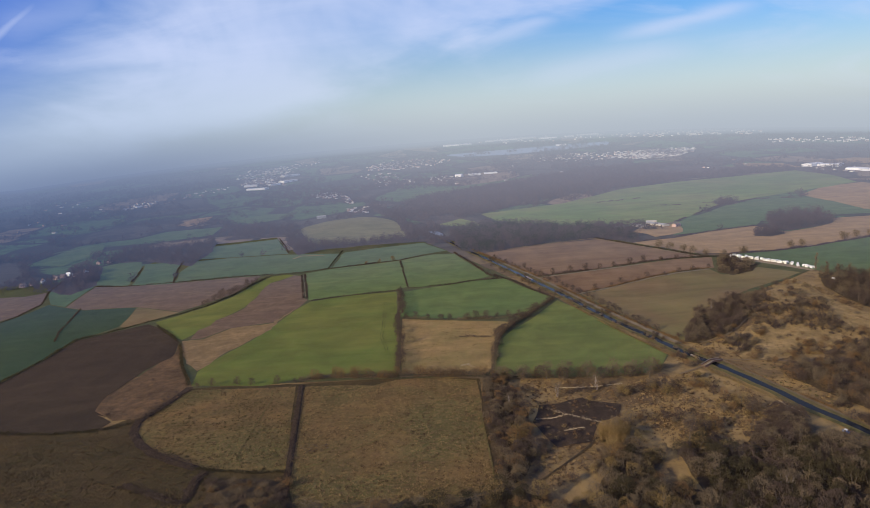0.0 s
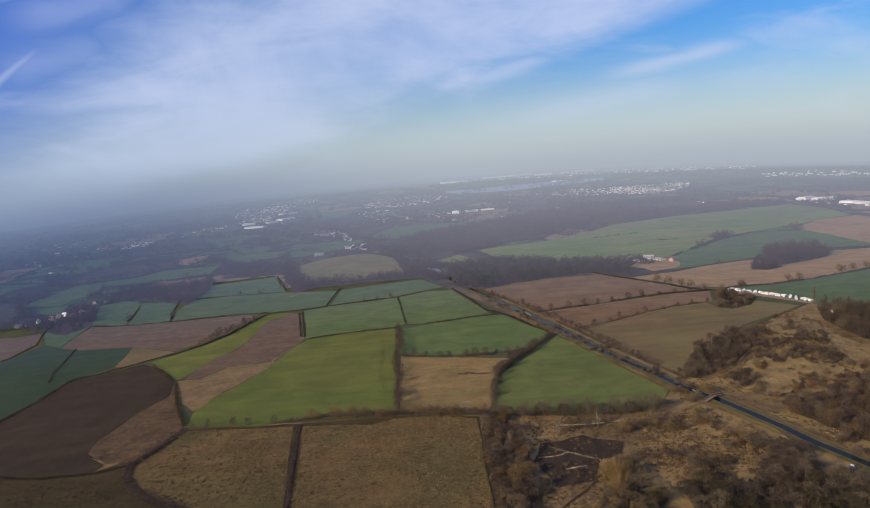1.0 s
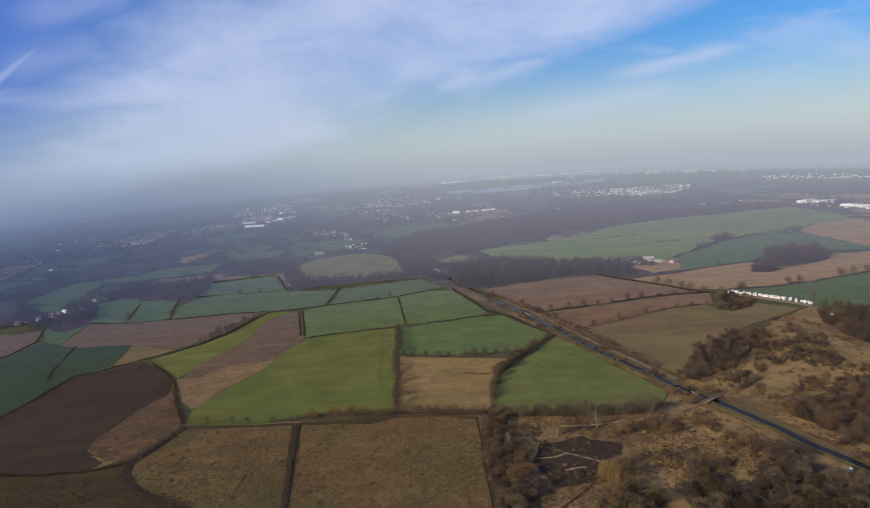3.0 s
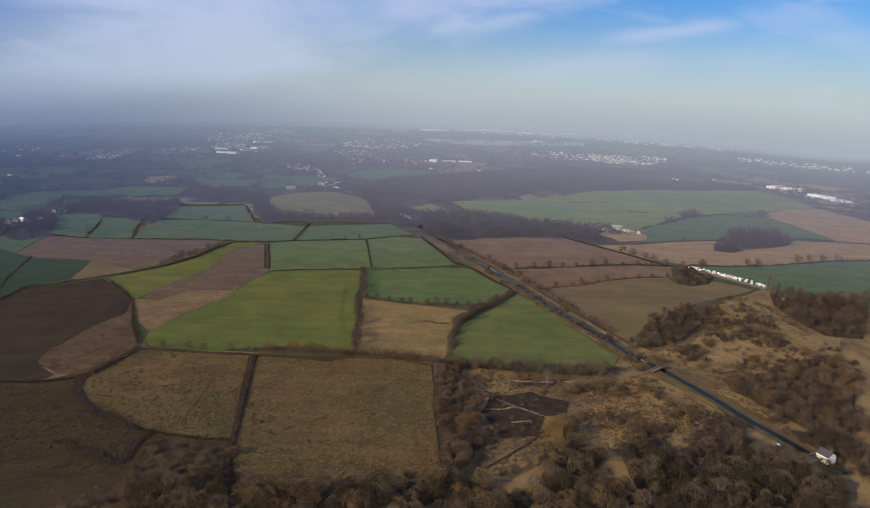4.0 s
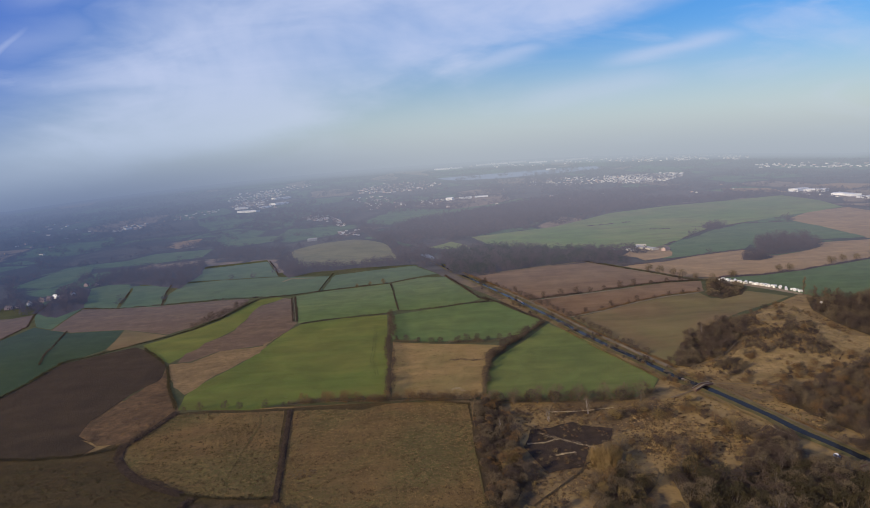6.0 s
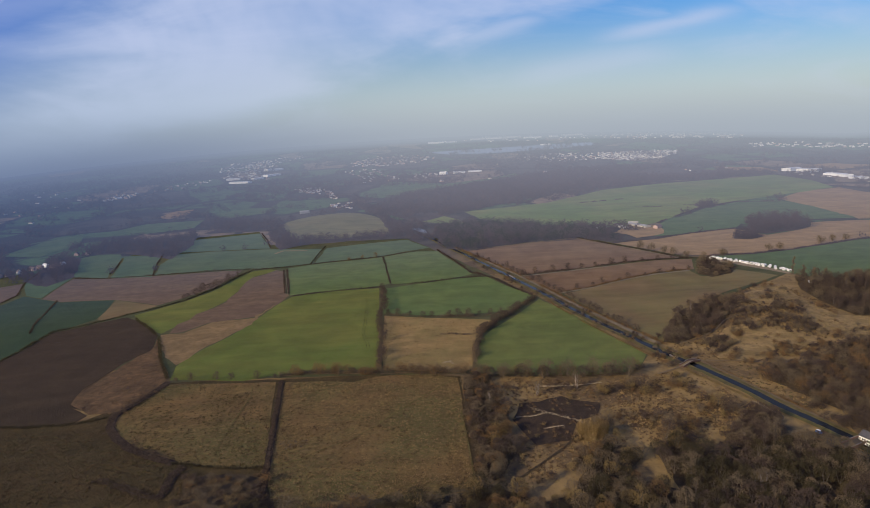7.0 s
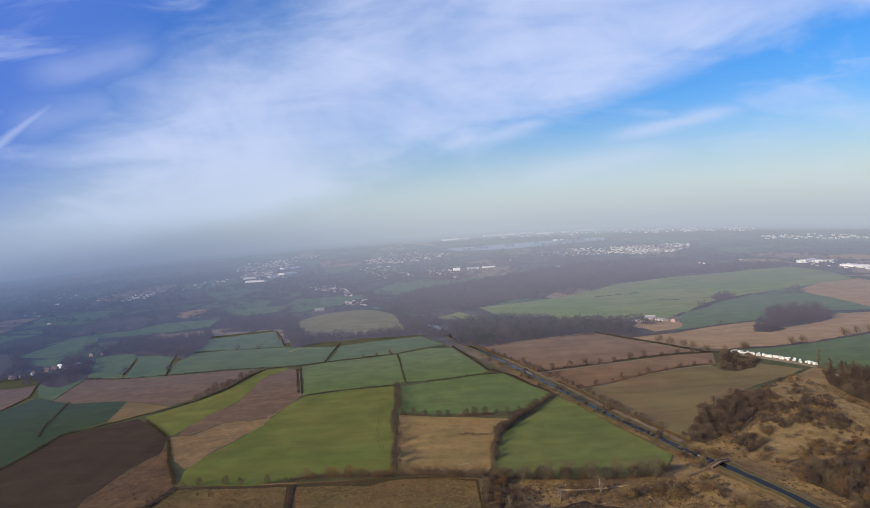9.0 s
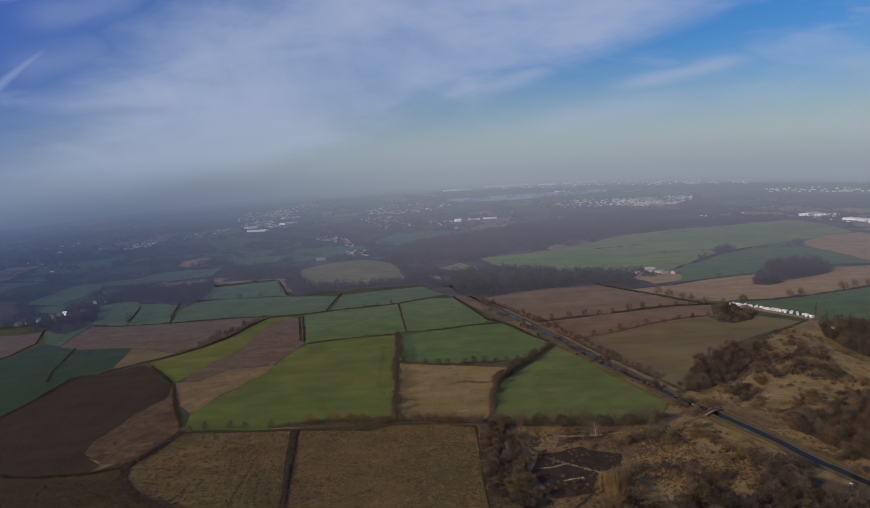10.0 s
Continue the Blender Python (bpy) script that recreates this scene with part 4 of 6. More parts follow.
# ---- hedges of the near fields ----
hedge("tall ragged brown hedge below the bright field", [(-149.6, 572.0), (-129.1, 576.9), (-85.0, 569.6), (-55.3, 564.6)], 5.4, 5.2, TWIG)
hedge("thick bare hedge with small trees", [(-52.6, 564.0), (-26.2, 562.8), (0.1, 557.6), (25.6, 548.8)], 9, 11.7, TWIG)
hedge("dark scrub along a wet ditch", [(-145.4, 557.6), (-135.8, 498.7), (-126.8, 440.2), (-120.3, 400.4), (-113.6, 360.9)] + [(-107.0, 356.0), (-102.1, 334.9)], 2.6, 3.4, TWIG_DARK)
hedge("dark bushy hedge beside the bright field", [(-72.8, 920.2), (-69.5, 837.6), (-62.2, 708.7), (-58.4, 648.3), (-53.8, 574.2)], 3.4, 3.2, TWIG, gaps=0.72)
hedge("low hedge with dark bushes", [(-59.5, 768.8), (-22.5, 756.2), (18.8, 743.1), (59.7, 740.6), (95.3, 749.8)], 5.76, 7.2, TWIG, gaps=0.55)
hedge("thick dark winding hedge", [(140.8, 816.8), (117.4, 779.0), (93.9, 740.2), (73.1, 709.3), (54.2, 670.7), (45.0, 625.5), (39.0, 577.8), (35.9, 555.2)], 4.6, 5.0, TWIG)
hedge("tall brown hedge under small trees", [(36.7, 546.8), (65.8, 541.8), (99.8, 533.9), (138.4, 528.4), (173.5, 529.3), (192.9, 544.4)], 4.4, 5.0, TWIG)
hedge("low broken scrub line in the rough field", [(9.5, 674.5), (22.1, 675.7), (34.1, 669.0), (46.7, 670.3)], 2.9, 3.2, TWIG_DARK, gaps=0.35)
hedge("dark clipped hedge along a lane", [(-486.3, 591.0), (-483.3, 651.8), (-481.8, 697.4), (-487.7, 776.6), (-463.2, 795.1), (-423.3, 843.7), (-393.4, 874.7), (-367.9, 914.5), (-347.0, 979.0), (-336, 1064), (-324, 1121)], 2.7, 1.8, TWIG_DIMMED)
hedge("brambly hedge beside the ploughed field", [(-396.8, 814.2), (-359.1, 766.6), (-330.2, 725.7), (-294.3, 643.4), (-262.5, 583.2)], 3.5, 3.0, TWIG_DIMMED, gaps=0.2)
hedge("thin dark field hedge", [(-323, 1125), (-273, 1132), (-222, 1150), (-154, 1169), (-91, 1187), (-27, 1227)], 2.6, 2.4, TWIG_DARK)
hedge("short dark field hedge", [(-222, 1150), (-225, 1235), (-226, 1354)], 2.2, 1.8, TWIG_DIMMED)
hedge("thin gappy field hedge", [(-88, 1175), (-76.2, 1075.1), (-62.4, 949.9)], 2.2, 1.8, TWIG_DARK, gaps=0.3)
hedge("hedge along a farm track", [(-258, 1111), (-214.1, 917.5)], 2.2, 1.8, TWIG_DARK)
hedge("hedge on the other side of a farm track", [(-263, 1104), (-220.5, 919.8)], 2.2, 1.8, TWIG_DARK)
hedge("thin straw-brown field hedge", [(-205.7, 901.3), (-158.6, 918.0), (-108.8, 925.2), (-75.0, 928.1)], 2.3, 2.0, TWIG_DARK)
hedge("low field hedge by the meadow", [(-60.3, 941.6), (-6.8, 943.0), (46.1, 961.6), (90.4, 964.3)], 2.6, 2.2, TWIG_DARK)
hedge("brown hedge along the canal meadow", [(18, 1228), (45, 1111), (68.3, 996.6), (97.6, 950.0), (120.8, 873.1), (138.6, 829.5)], 3.5, 3.0, TWIG_DARK)
hedge("gappy hedge between ploughed fields", [(142.2, 957.4), (187.7, 965.8), (244.6, 981.1), (324.9, 1007.2), (384.1, 1017.9), (433, 1013)], 3.7, 3.6, TWIG_DARK, gaps=0.3)
hedge("tan hedge bank between ploughed strips", [(177.5, 833.0), (227.8, 854.4), (296.8, 896.4), (347.3, 921.0), (400.6, 931.4)], 2.9, 3.4, TWIG_WARM, gaps=0.2)
hedge("hedge along the farm lane", [(311, 1286), (345, 1203), (389, 1111), (424, 1024), (459.1, 999.3)], 3.5, 3.0, TWIG_DARK)
hedge("scrubby fringe on the far canal bank", [(53, 1253), (96, 1115), (136.2, 975.9), (165.9, 858.5), (186.8, 769.5), (205.3, 701.3), (220.2, 650.2), (234.2, 601.4)], 3.2, 3.0, TWIG_WARM, gaps=0.3)
hedge("scrubby fringe on the near canal bank", [(156.8, 778.6), (172.7, 700.6), (188.1, 644.0), (202.0, 597.6), (211.0, 569.7)], 2.0, 2.0, TWIG_GOLD, gaps=0.4)
hedge("straw reeds along the near water edge", [(226.6, 531.4), (236.4, 504.4), (246.0, 476.8), (254.3, 451.2), (260.5, 432.7)], 1.7, 1.6, TWIG_GOLD, gaps=0.4)
hedge("low scrub along the far water edge", [(251.6, 547.9), (261.7, 516.9), (270.1, 479.6), (280.2, 444.5), (287.0, 416.9)], 1.4, 1.4, TWIG_WARM, gaps=0.5)
hedge("dark curving hedge round the rough pasture", [(-257.8, 571.4), (-262.9, 542.1), (-269.3, 517.2), (-274.8, 500.2), (-268.0, 479.6), (-253.3, 458.6), (-233.6, 439.5), (-213.1, 425.8), (-194.4, 414.6)], 3.4, 7.0, TWIG_DARK, gaps=0.3)
hedge("low dark hedge by the fallow strip", [(-405.6, 496.2), (-342.6, 486.0), (-302.3, 488.1), (-279.1, 497.4)], 2.6, 2.4, TWIG_DIMMED)
hedge("low wet ditch with dark scrub", [(-180.7, 404.8), (-183.4, 391.8), (-180.6, 372.6), (-182.1, 365.9), (-209.7, 379.4), (-234.5, 395.7)], 3.0, 6.0, TWIG_DARK)
hedge("thin hedge below the rough pasture", [(-189.4, 412.1), (-167.2, 404.9), (-142.3, 399.5), (-120.9, 398.5)], 2.2, 1.8, TWIG_DIMMED)
hedge("thin hedge beyond the stubble field", [(-658, 1137), (-597, 1120), (-536, 1120), (-467, 1127), (-398, 1136), (-324, 1131)], 2.9, 2.6, TWIG_DARK)
hedge("short hedge between meadows", [(-505, 1118), (-554, 1256), (-587, 1370)], 2.2, 1.8, TWIG_DARK)
hedge("short gappy hedge between meadows", [(-604, 1161), (-623, 1225), (-652, 1307)], 2.2, 1.8, TWIG_DARK)
hedge("hedge below the wood edge", [(-352, 1376), (-386, 1490), (-431, 1613)], 2.2, 1.8, TWIG_DARK)
hedge("hedge by the brown field", [(-678, 890), (-672, 929), (-684, 1014), (-734, 1112), (-772, 1223)], 2.2, 1.8, TWIG_DARK)
hedge("thin hedge through the wheat", [(-585, 955), (-558.5, 881.6), (-538.0, 821.3), (-515.3, 774.7)], 2.2, 1.8, TWIG_DARK)
hedge("far hedge of the pale pasture", [(539, 1435), (737, 1644), (853, 1696), (967, 1657)], 3.2, 4.0, TWIG_FAR, gaps=0.3, far=True)
hedge("broken tree line on the pale pasture", [(465, 1855), (552, 1868), (598, 1880)], 3.7, 5.0, TWIG_FAR, gaps=0.5, far=True)
hedge("short tree line on the pale pasture", [(584, 1717), (616, 1698), (651, 1688)], 3.7, 5.0, TWIG_FAR, gaps=0.4, far=True)
hedge("thin line of thorns across the pasture", [(661, 1694), (727, 1689), (806, 1662)], 3.2, 4.0, TWIG_FAR, gaps=0.5, far=True)
hedge("far hedge of the tan field", [(368, 1199), (458, 1221), (541, 1258), (650, 1294)], 3.5, 4.0, TWIG_FAR, gaps=0.3, far=True)
hedge("hedge above the dark green field", [(480, 1027), (552, 1024), (628, 1042), (780, 1098), (867, 1118)], 3.5, 4.0, TWIG_FAR, gaps=0.2, far=True)

# ---- single trees ----
def row_of(kind, line, spacing, low=0.7, high=1.15, spread=3.5, keep=1.0):
    for p in resample(line, spacing):
        if rng.random() < keep:
            plant(kind, p.x + rng.uniform(-1, 1) * spread, p.y + rng.uniform(-1, 1) * spread, rng.uniform(low, high))


row_of("young", [(-137.0, 575.9), (-107.1, 574.6), (-58.0, 565.2)], 9, 0.5, 0.85)
row_of("thorn", [(-253.4, 576.8), (-213.4, 570.3), (-154.6, 570.5)], 22, 0.35, 0.6)
row_of("young", [(-51.7, 565.2), (-26.2, 562.8), (25.7, 550.1)], 8, 0.5, 0.85)
row_of("oak", [(43.1, 544.3), (99.5, 532.6), (142.8, 526.6), (173.0, 528.0)], 20, 0.6, 0.9)
row_of("copse", [(50.7, 543.0), (99.5, 532.6), (157.9, 527.3)], 32, 0.75, 1.0)
row_of("young", [(36.7, 546.8), (99.8, 533.9), (182.4, 533.5)], 14, 0.5, 0.8)
row_of("thorn", [(-70.1, 901.8), (-60.9, 708.4), (-52.6, 581.3)], 14, 0.55, 0.9)
row_of("thorn", [(134.5, 806.3), (93.9, 740.2), (53.8, 666.8), (42.2, 600.7)], 13.5, 0.5, 0.85)
row_of("copse", [(89.9, 736.1), (57.0, 680.3)], 13, 0.6, 0.85)
row_of("thorn", [(-56.8, 770.6), (18.9, 745.6), (87.9, 746.5)], 15, 0.45, 0.75)
row_of("thorn", [(147.7, 964.2), (245.7, 985.3), (326.3, 1011.5), (431, 1018)], 26, 0.5, 0.85)
row_of("thorn", [(185.5, 840.8), (298.0, 899.9), (402.3, 935.2)], 28, 0.4, 0.7)
row_of("oak", [(391, 1116), (423, 1045), (455, 1009)], 24, 0.5, 0.8)
row_of("thorn", [(90, 1134), (138.1, 988.3), (178.1, 842.5), (206.6, 705.6), (221.4, 653.9)], 15, 0.4, 0.8)
row_of("thorn", [(-375.6, 923.7), (-352.5, 995.7), (-337, 1068)], 12, 0.5, 0.9)
row_of("young", [(-154, 1169), (-102, 1186)], 28, 0.5, 0.8)
for x, y in [(521.3, 865.2), (519.8, 835.8), (523.6, 820.0), (532.9, 807.7), (530.7, 763.2)]:
    plant("poplar", x, y, rng.uniform(0.8, 1.1))
for x, y in [(494, 1021), (496, 1020), (583, 1038), (601, 1036), (698, 1077), (727, 1090), (756, 1096)]:
    plant("oak", x, y, rng.uniform(0.55, 0.8))
for x, y in [(85.3, 492.3), (120.7, 503.6), (156.8, 395.1), (213.0, 393.9), (209.2, 391.9), (189.7, 335.1), (188.0, 337.3), (193.5, 336.1), (43.6, 481.9), (298.9, 689.7), (287.0, 694.7)]:
    plant("birch", x, y, rng.uniform(0.6, 0.95))
for x, y in [(102.9, 413.3), (126.8, 411.0), (43.5, 431.7), (46.4, 422.9), (40.0, 412.4), (210.3, 510.6), (173.8, 483.2)]:
    plant("willow", x, y, rng.uniform(1.0, 1.5))
for x, y in [(103.5, 415.5), (106.2, 411.2), (110.4, 409.2), (115.4, 410.2), (119.3, 415.5)]:
    plant("fan", x, y, rng.uniform(0.85, 1.1))
for x, y in [(285.3, 702.1), (312.9, 728.3), (267.0, 574.0), (289.6, 564.4), (207.9, 512.5), (213.7, 486.9), (546.1, 814.4), (185.1, 537.2), (144.6, 492.2), (340.6, 712.2), (236.5, 623.3)]:
    plant("bush", x, y, rng.uniform(0.6, 1.0))

# ---- thickets and woods ----
NEAR = [BARK, TWIG, TWIG_WARM, TWIG_DARK]
thicket("scrub_wood", "tangled bare scrub wood, brown and russet, beside the pasture", spots(wood_floor([(25.2, 543.4), (50.2, 539.1), (57.0, 496.4), (57.0, 464.5), (53.7, 428.0), (50.9, 396.6), (41.4, 370.1), (26.0, 359.3), (23.4, 400.0), (22.7, 459.6)]), 6.12), DOME + BUSH, NEAR + [TWIG], 0.45, 0.9, "scrub")
thicket("birch_wood", "dense bare birch and willow wood, dark brown and russet", spots(wood_floor([(-165.4, 350.2), (-105.6, 341.9), (-68.8, 340.7), (-19.1, 344.4), (18.7, 355.3), (29.8, 361.9), (45.1, 348.3), (59.9, 338.3), (77.4, 342.3), (95.2, 371.0), (91.6, 384.9), (110.1, 397.6), (129.9, 399.6), (134.6, 381.1), (117.4, 362.6), (131.1, 352.4), (144.1, 342.8), (123.7, 294.9), (99.3, 268.8), (-143.7, 294.4)]), 7.74), DOME + DOME + YOUNG[:1] + BIRCHES[:1], [BARK, TWIG, TWIG_DIMMED, TWIG, TWIG_DIMMED, TWIG_WARM, TWIG_GOLD], 0.5, 1.1, "woodland")
# dimness over this wood comes from its darkened twig colours
thicket("alder_wood", "bare wood beside the canal, its dimness put into the twig colour", spots(wood_floor([(147.0, 394.4), (169.0, 392.8), (180.4, 384.8), (212.1, 388.8), (240.6, 392.8), (259.2, 392.3), (271.6, 373.7), (282.1, 353.5), (215.2, 266.3), (112.4, 268.2), (144.1, 342.8), (144.6, 360.6)]), 7.74), DOME + DOME + BIRCHES[:1], [BARK, TWIG_DIMMED, TWIG_DARK, TWIG_DIMMED, TWIG], 0.5, 1.15, "woodland")
thicket("dark_thicket", "dark purple-brown thicket beside the canal", spots(wood_floor([(198.2, 398.4), (213.4, 417.1), (234.2, 437.4), (248.8, 441.2), (253.5, 427.8), (243.4, 403.9), (225.5, 386.1), (207.4, 386.9)]), 5.76), DOME + YOUNG[:1], [BARK, TWIG_DARK, TWIG_DARK, TWIG], 0.45, 0.8)
thicket("heath_thicket", "dark brown thicket beyond the towpath", spots(wood_floor([(285.6, 525.2), (308.1, 530.0), (346.6, 528.0), (402.8, 577.6), (433.4, 578.8), (397.7, 504.1), (325.9, 410.5), (308.8, 426.4), (297.3, 451.4), (289.6, 481.9), (282.1, 501.2)]), 7.2), YOUNG + BUSH, [BARK, TWIG_DARK, TWIG, TWIG_WARM], 0.45, 0.85)
PURPLE = [BARK, TWIG_DARK, TWIG_DARK, TWIG]
thicket("knoll_thicket", "purple-brown thicket on the knoll's flank", spots(wood_floor([(236.6, 607.7), (267.2, 669.4), (289.5, 700.7), (336.3, 732.2), (375.2, 742.3), (351.8, 689.6), (317.9, 652.6), (284.5, 619.3), (247.4, 599.5)]), 6.48), YOUNG + BUSH, PURPLE, 0.45, 0.8)
thicket("knoll_thicket", "dark scrub patch below the knoll's top", clustered(bigger([(324.7, 642.0), (345.4, 670.9), (378.1, 673.8), (375.7, 647.9), (363.4, 626.4), (338.3, 623.1)], 1.25), 4.86, 0.050, -0.10, 5.0), BUSH, PURPLE, 0.4, 0.7)
thicket("knoll_thicket", "dark scrub on the knoll's far side", clustered(bigger([(393.9, 679.6), (422.1, 695.2), (411.6, 657.4), (398.8, 618.1), (373.4, 604.6), (365.0, 619.1), (377.3, 655.9)], 1.25), 5.22, 0.050, -0.10, 5.0), YOUNG[:1] + BUSH, PURPLE, 0.4, 0.7)
thicket("knoll_thicket", "small black scrub clump by the sandy path", clustered(bigger([(271.6, 597.4), (289.4, 605.4), (301.4, 595.6), (284.5, 572.8), (268.0, 571.9)], 1.25), 4.32, 0.050, -0.22, 5.0), BUSH, PURPLE, 0.45, 0.8)
thicket("knoll_thicket", "brown scrub clump on the slope", spots([(319.7, 568.8), (347.4, 579.6), (333.6, 547.6), (306.8, 536.5)], 5.4), BUSH + SCRUB, PURPLE + [TWIG_WARM], 0.45, 0.8)


thicket("heath_bushes", "dark bushes in patches over the heath slope", clustered([(242.4, 522.2), (316.9, 559.1), (390.2, 606.5), (442.0, 623.8), (453.1, 572.2), (390.6, 488.8), (322.6, 516.1), (282.7, 509.6), (242.4, 522.2), (288.9, 578.4), (360.0, 705.8), (435.3, 779.1), (457.4, 772.5)], 5.76, 0.033, 0.20, 31.0), BUSH + SCRUB, PURPLE + [TWIG_WARM], 0.45, 0.9)
thicket("wet_scrub", "brown and russet bushes between the wet clearings", clustered([(58.4, 522.0), (131.5, 492.7), (168.3, 507.2), (209.3, 508.2), (228.4, 461.8), (245.7, 417.8), (193.1, 386.8), (134.0, 392.9), (88.3, 372.4), (51.3, 345.6), (30.5, 349.1), (57.0, 415.6), (100.8, 408.7), (120.0, 448.3), (126.4, 474.0), (63.4, 492.0)], 5.76, 0.031, 0.14, 63.0), BUSH + SCRUB + YOUNG[:1], PURPLE + [TWIG_WARM, TWIG_GOLD], 0.45, 0.95)
thicket("bank_bushes", "dark scrub bushes along the canal's near bank", clustered([(226.5, 456.8), (244.6, 389.7), (247.2, 360.5), (269.5, 324.6), (251.5, 300.2), (225.6, 356.1), (222.2, 416.6)], 6.12, 0.028, -0.05, 13.0), BUSH + YOUNG[:2], PURPLE, 0.45, 0.9)
thicket("canal_scrub", "brown scrub overhanging both banks of the canal", clustered([(155.2, 864.4), (178.5, 779.5), (199.8, 704.6), (214.4, 651.2), (228.8, 602.2), (215.8, 575.1), (202.1, 614.5), (185.3, 676.6), (163.5, 745.4), (144.8, 809.9)], 4.4, 0.05, 0.02, 23.0), BUSH + SCRUB, PURPLE + [TWIG_WARM, TWIG], 0.3, 0.6)
thicket("canal_scrub", "thin brown scrub on the banks by the moored boat", clustered([(79, 1155), (108.4, 1043.5), (143.0, 910.2), (153.4, 854.9), (147.0, 821.4), (128.5, 871.1), (99.9, 969.7), (73.6, 1085.2)], 5.5, 0.05, 0.05, 27.0), SCRUB + BUSH[:1], PURPLE + [TWIG_WARM], 0.4, 0.8)
thicket("canal_scrub", "brown bushes beside the little bridge", spots([(207.5, 574.6), (231.7, 595.2), (240.7, 570.6), (221.3, 530.6), (209.4, 538.5)], 6.0, keep=0.7), BUSH + SCRUB, PURPLE + [TWIG_WARM, TWIG_GOLD], 0.4, 0.8)
thicket("meadow_bushes", "dark bushes on the towpath meadow", clustered([(279.9, 440.0), (293.0, 399.8), (305.5, 373.7), (373.0, 465.2), (358.5, 498.9)], 6.48, 0.028, -0.1, 17.0), BUSH + YOUNG[:2], PURPLE, 0.5, 0.95)
thicket("lane_bushes", "dark scrub round the white house", clustered([(279.9, 420.3), (327.4, 429.7), (376.6, 453.9), (400.2, 438.8), (315.7, 333.7), (299.4, 352.4), (294.7, 380.0)], 6.48, 0.028, -0.15, 19.0), BUSH + YOUNG, PURPLE, 0.5, 0.9)
thicket("caravan_thicket", "bare trees round the caravan field", spots(wood_floor([(432.8, 981.0), (459.1, 999.3), (475.3, 932.5), (445.7, 890.3), (409.1, 873.0), (399.6, 896.6)]), 12.6), DOME, [BARK, TWIG, TWIG_DARK], 0.6, 0.95, "woodland")
thicket("dark_wood", "dark wood behind the heath", spots(wood_floor([(518.1, 852.0), (523.7, 826.2), (549.4, 819.1), (601.7, 842.1), (634.6, 812.5), (508.2, 648.0), (466.9, 650.9), (462.2, 678.1), (467.3, 725.7), (483.2, 784.6)]), 12.2), YOUNG + OAK[:1], [BARK, TWIG_DARK, TWIG], 0.6, 1.0, "woodland")
thicket("heath_scrub", "scattered low dark scrub over the heath", spots([(220.6, 557.8), (284.6, 649.2), (391.7, 773.6), (478.3, 842.7), (461.8, 683.0), (399.0, 535.1), (330.5, 548.9), (286.8, 538.0), (240.6, 552.3)], 11.7, keep=0.55), SCRUB + BUSH[:1], [BARK, TWIG_DARK, TWIG_WARM, TWIG], 0.5, 1.2)
thicket("bracken", "rust and straw bracken lumps between the pools", spots([(60.9, 539.7), (115.8, 522.4), (169.1, 510.1), (210.3, 510.6), (230.5, 466.7), (226.4, 425.6), (193.1, 386.8), (134.0, 392.9), (89.5, 379.0), (53.6, 351.8), (59.2, 418.9)], 7.56, keep=0.45), SCRUB, [BARK, TWIG_WARM, TWIG_GOLD, TWIG_DARK], 0.4, 1.0)
thicket("ditch_scrub", "brown scrub in the wet corner", spots(wood_floor([(-176.2, 393.4), (-118.4, 389.6), (-103.6, 335.4), (-59.5, 321.3), (-61.6, 289.1), (-202.7, 309.6), (-179.7, 342.9), (-165.0, 361.5)]), 6.12, keep=0.75), BUSH + SCRUB, [BARK, TWIG_DARK, TWIG, TWIG_WARM], 0.5, 1.0)
thicket("rough_scrub", "low rust scrub on the rough wedge", spots([(-320.7, 521.8), (-302.0, 651.2), (-272.0, 610.2), (-252.5, 562.7), (-266.3, 498.9)], 10.8, keep=0.45), SCRUB, [BARK, TWIG_WARM, TWIG_DARK], 0.4, 0.9)
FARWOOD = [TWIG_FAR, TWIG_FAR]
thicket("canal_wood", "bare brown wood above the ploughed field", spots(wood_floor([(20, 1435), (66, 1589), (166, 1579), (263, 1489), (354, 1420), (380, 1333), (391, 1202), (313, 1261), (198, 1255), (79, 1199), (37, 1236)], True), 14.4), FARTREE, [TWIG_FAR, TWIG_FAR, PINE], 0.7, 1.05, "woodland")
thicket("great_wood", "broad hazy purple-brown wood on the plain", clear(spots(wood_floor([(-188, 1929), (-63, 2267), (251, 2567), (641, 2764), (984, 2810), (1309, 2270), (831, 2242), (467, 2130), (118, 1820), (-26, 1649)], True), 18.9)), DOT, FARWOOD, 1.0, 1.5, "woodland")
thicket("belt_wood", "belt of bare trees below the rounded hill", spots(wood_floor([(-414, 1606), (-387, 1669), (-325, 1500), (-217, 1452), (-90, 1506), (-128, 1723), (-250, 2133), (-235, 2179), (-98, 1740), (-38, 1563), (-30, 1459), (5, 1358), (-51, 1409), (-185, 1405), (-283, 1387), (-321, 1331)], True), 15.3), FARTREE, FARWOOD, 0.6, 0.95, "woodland")
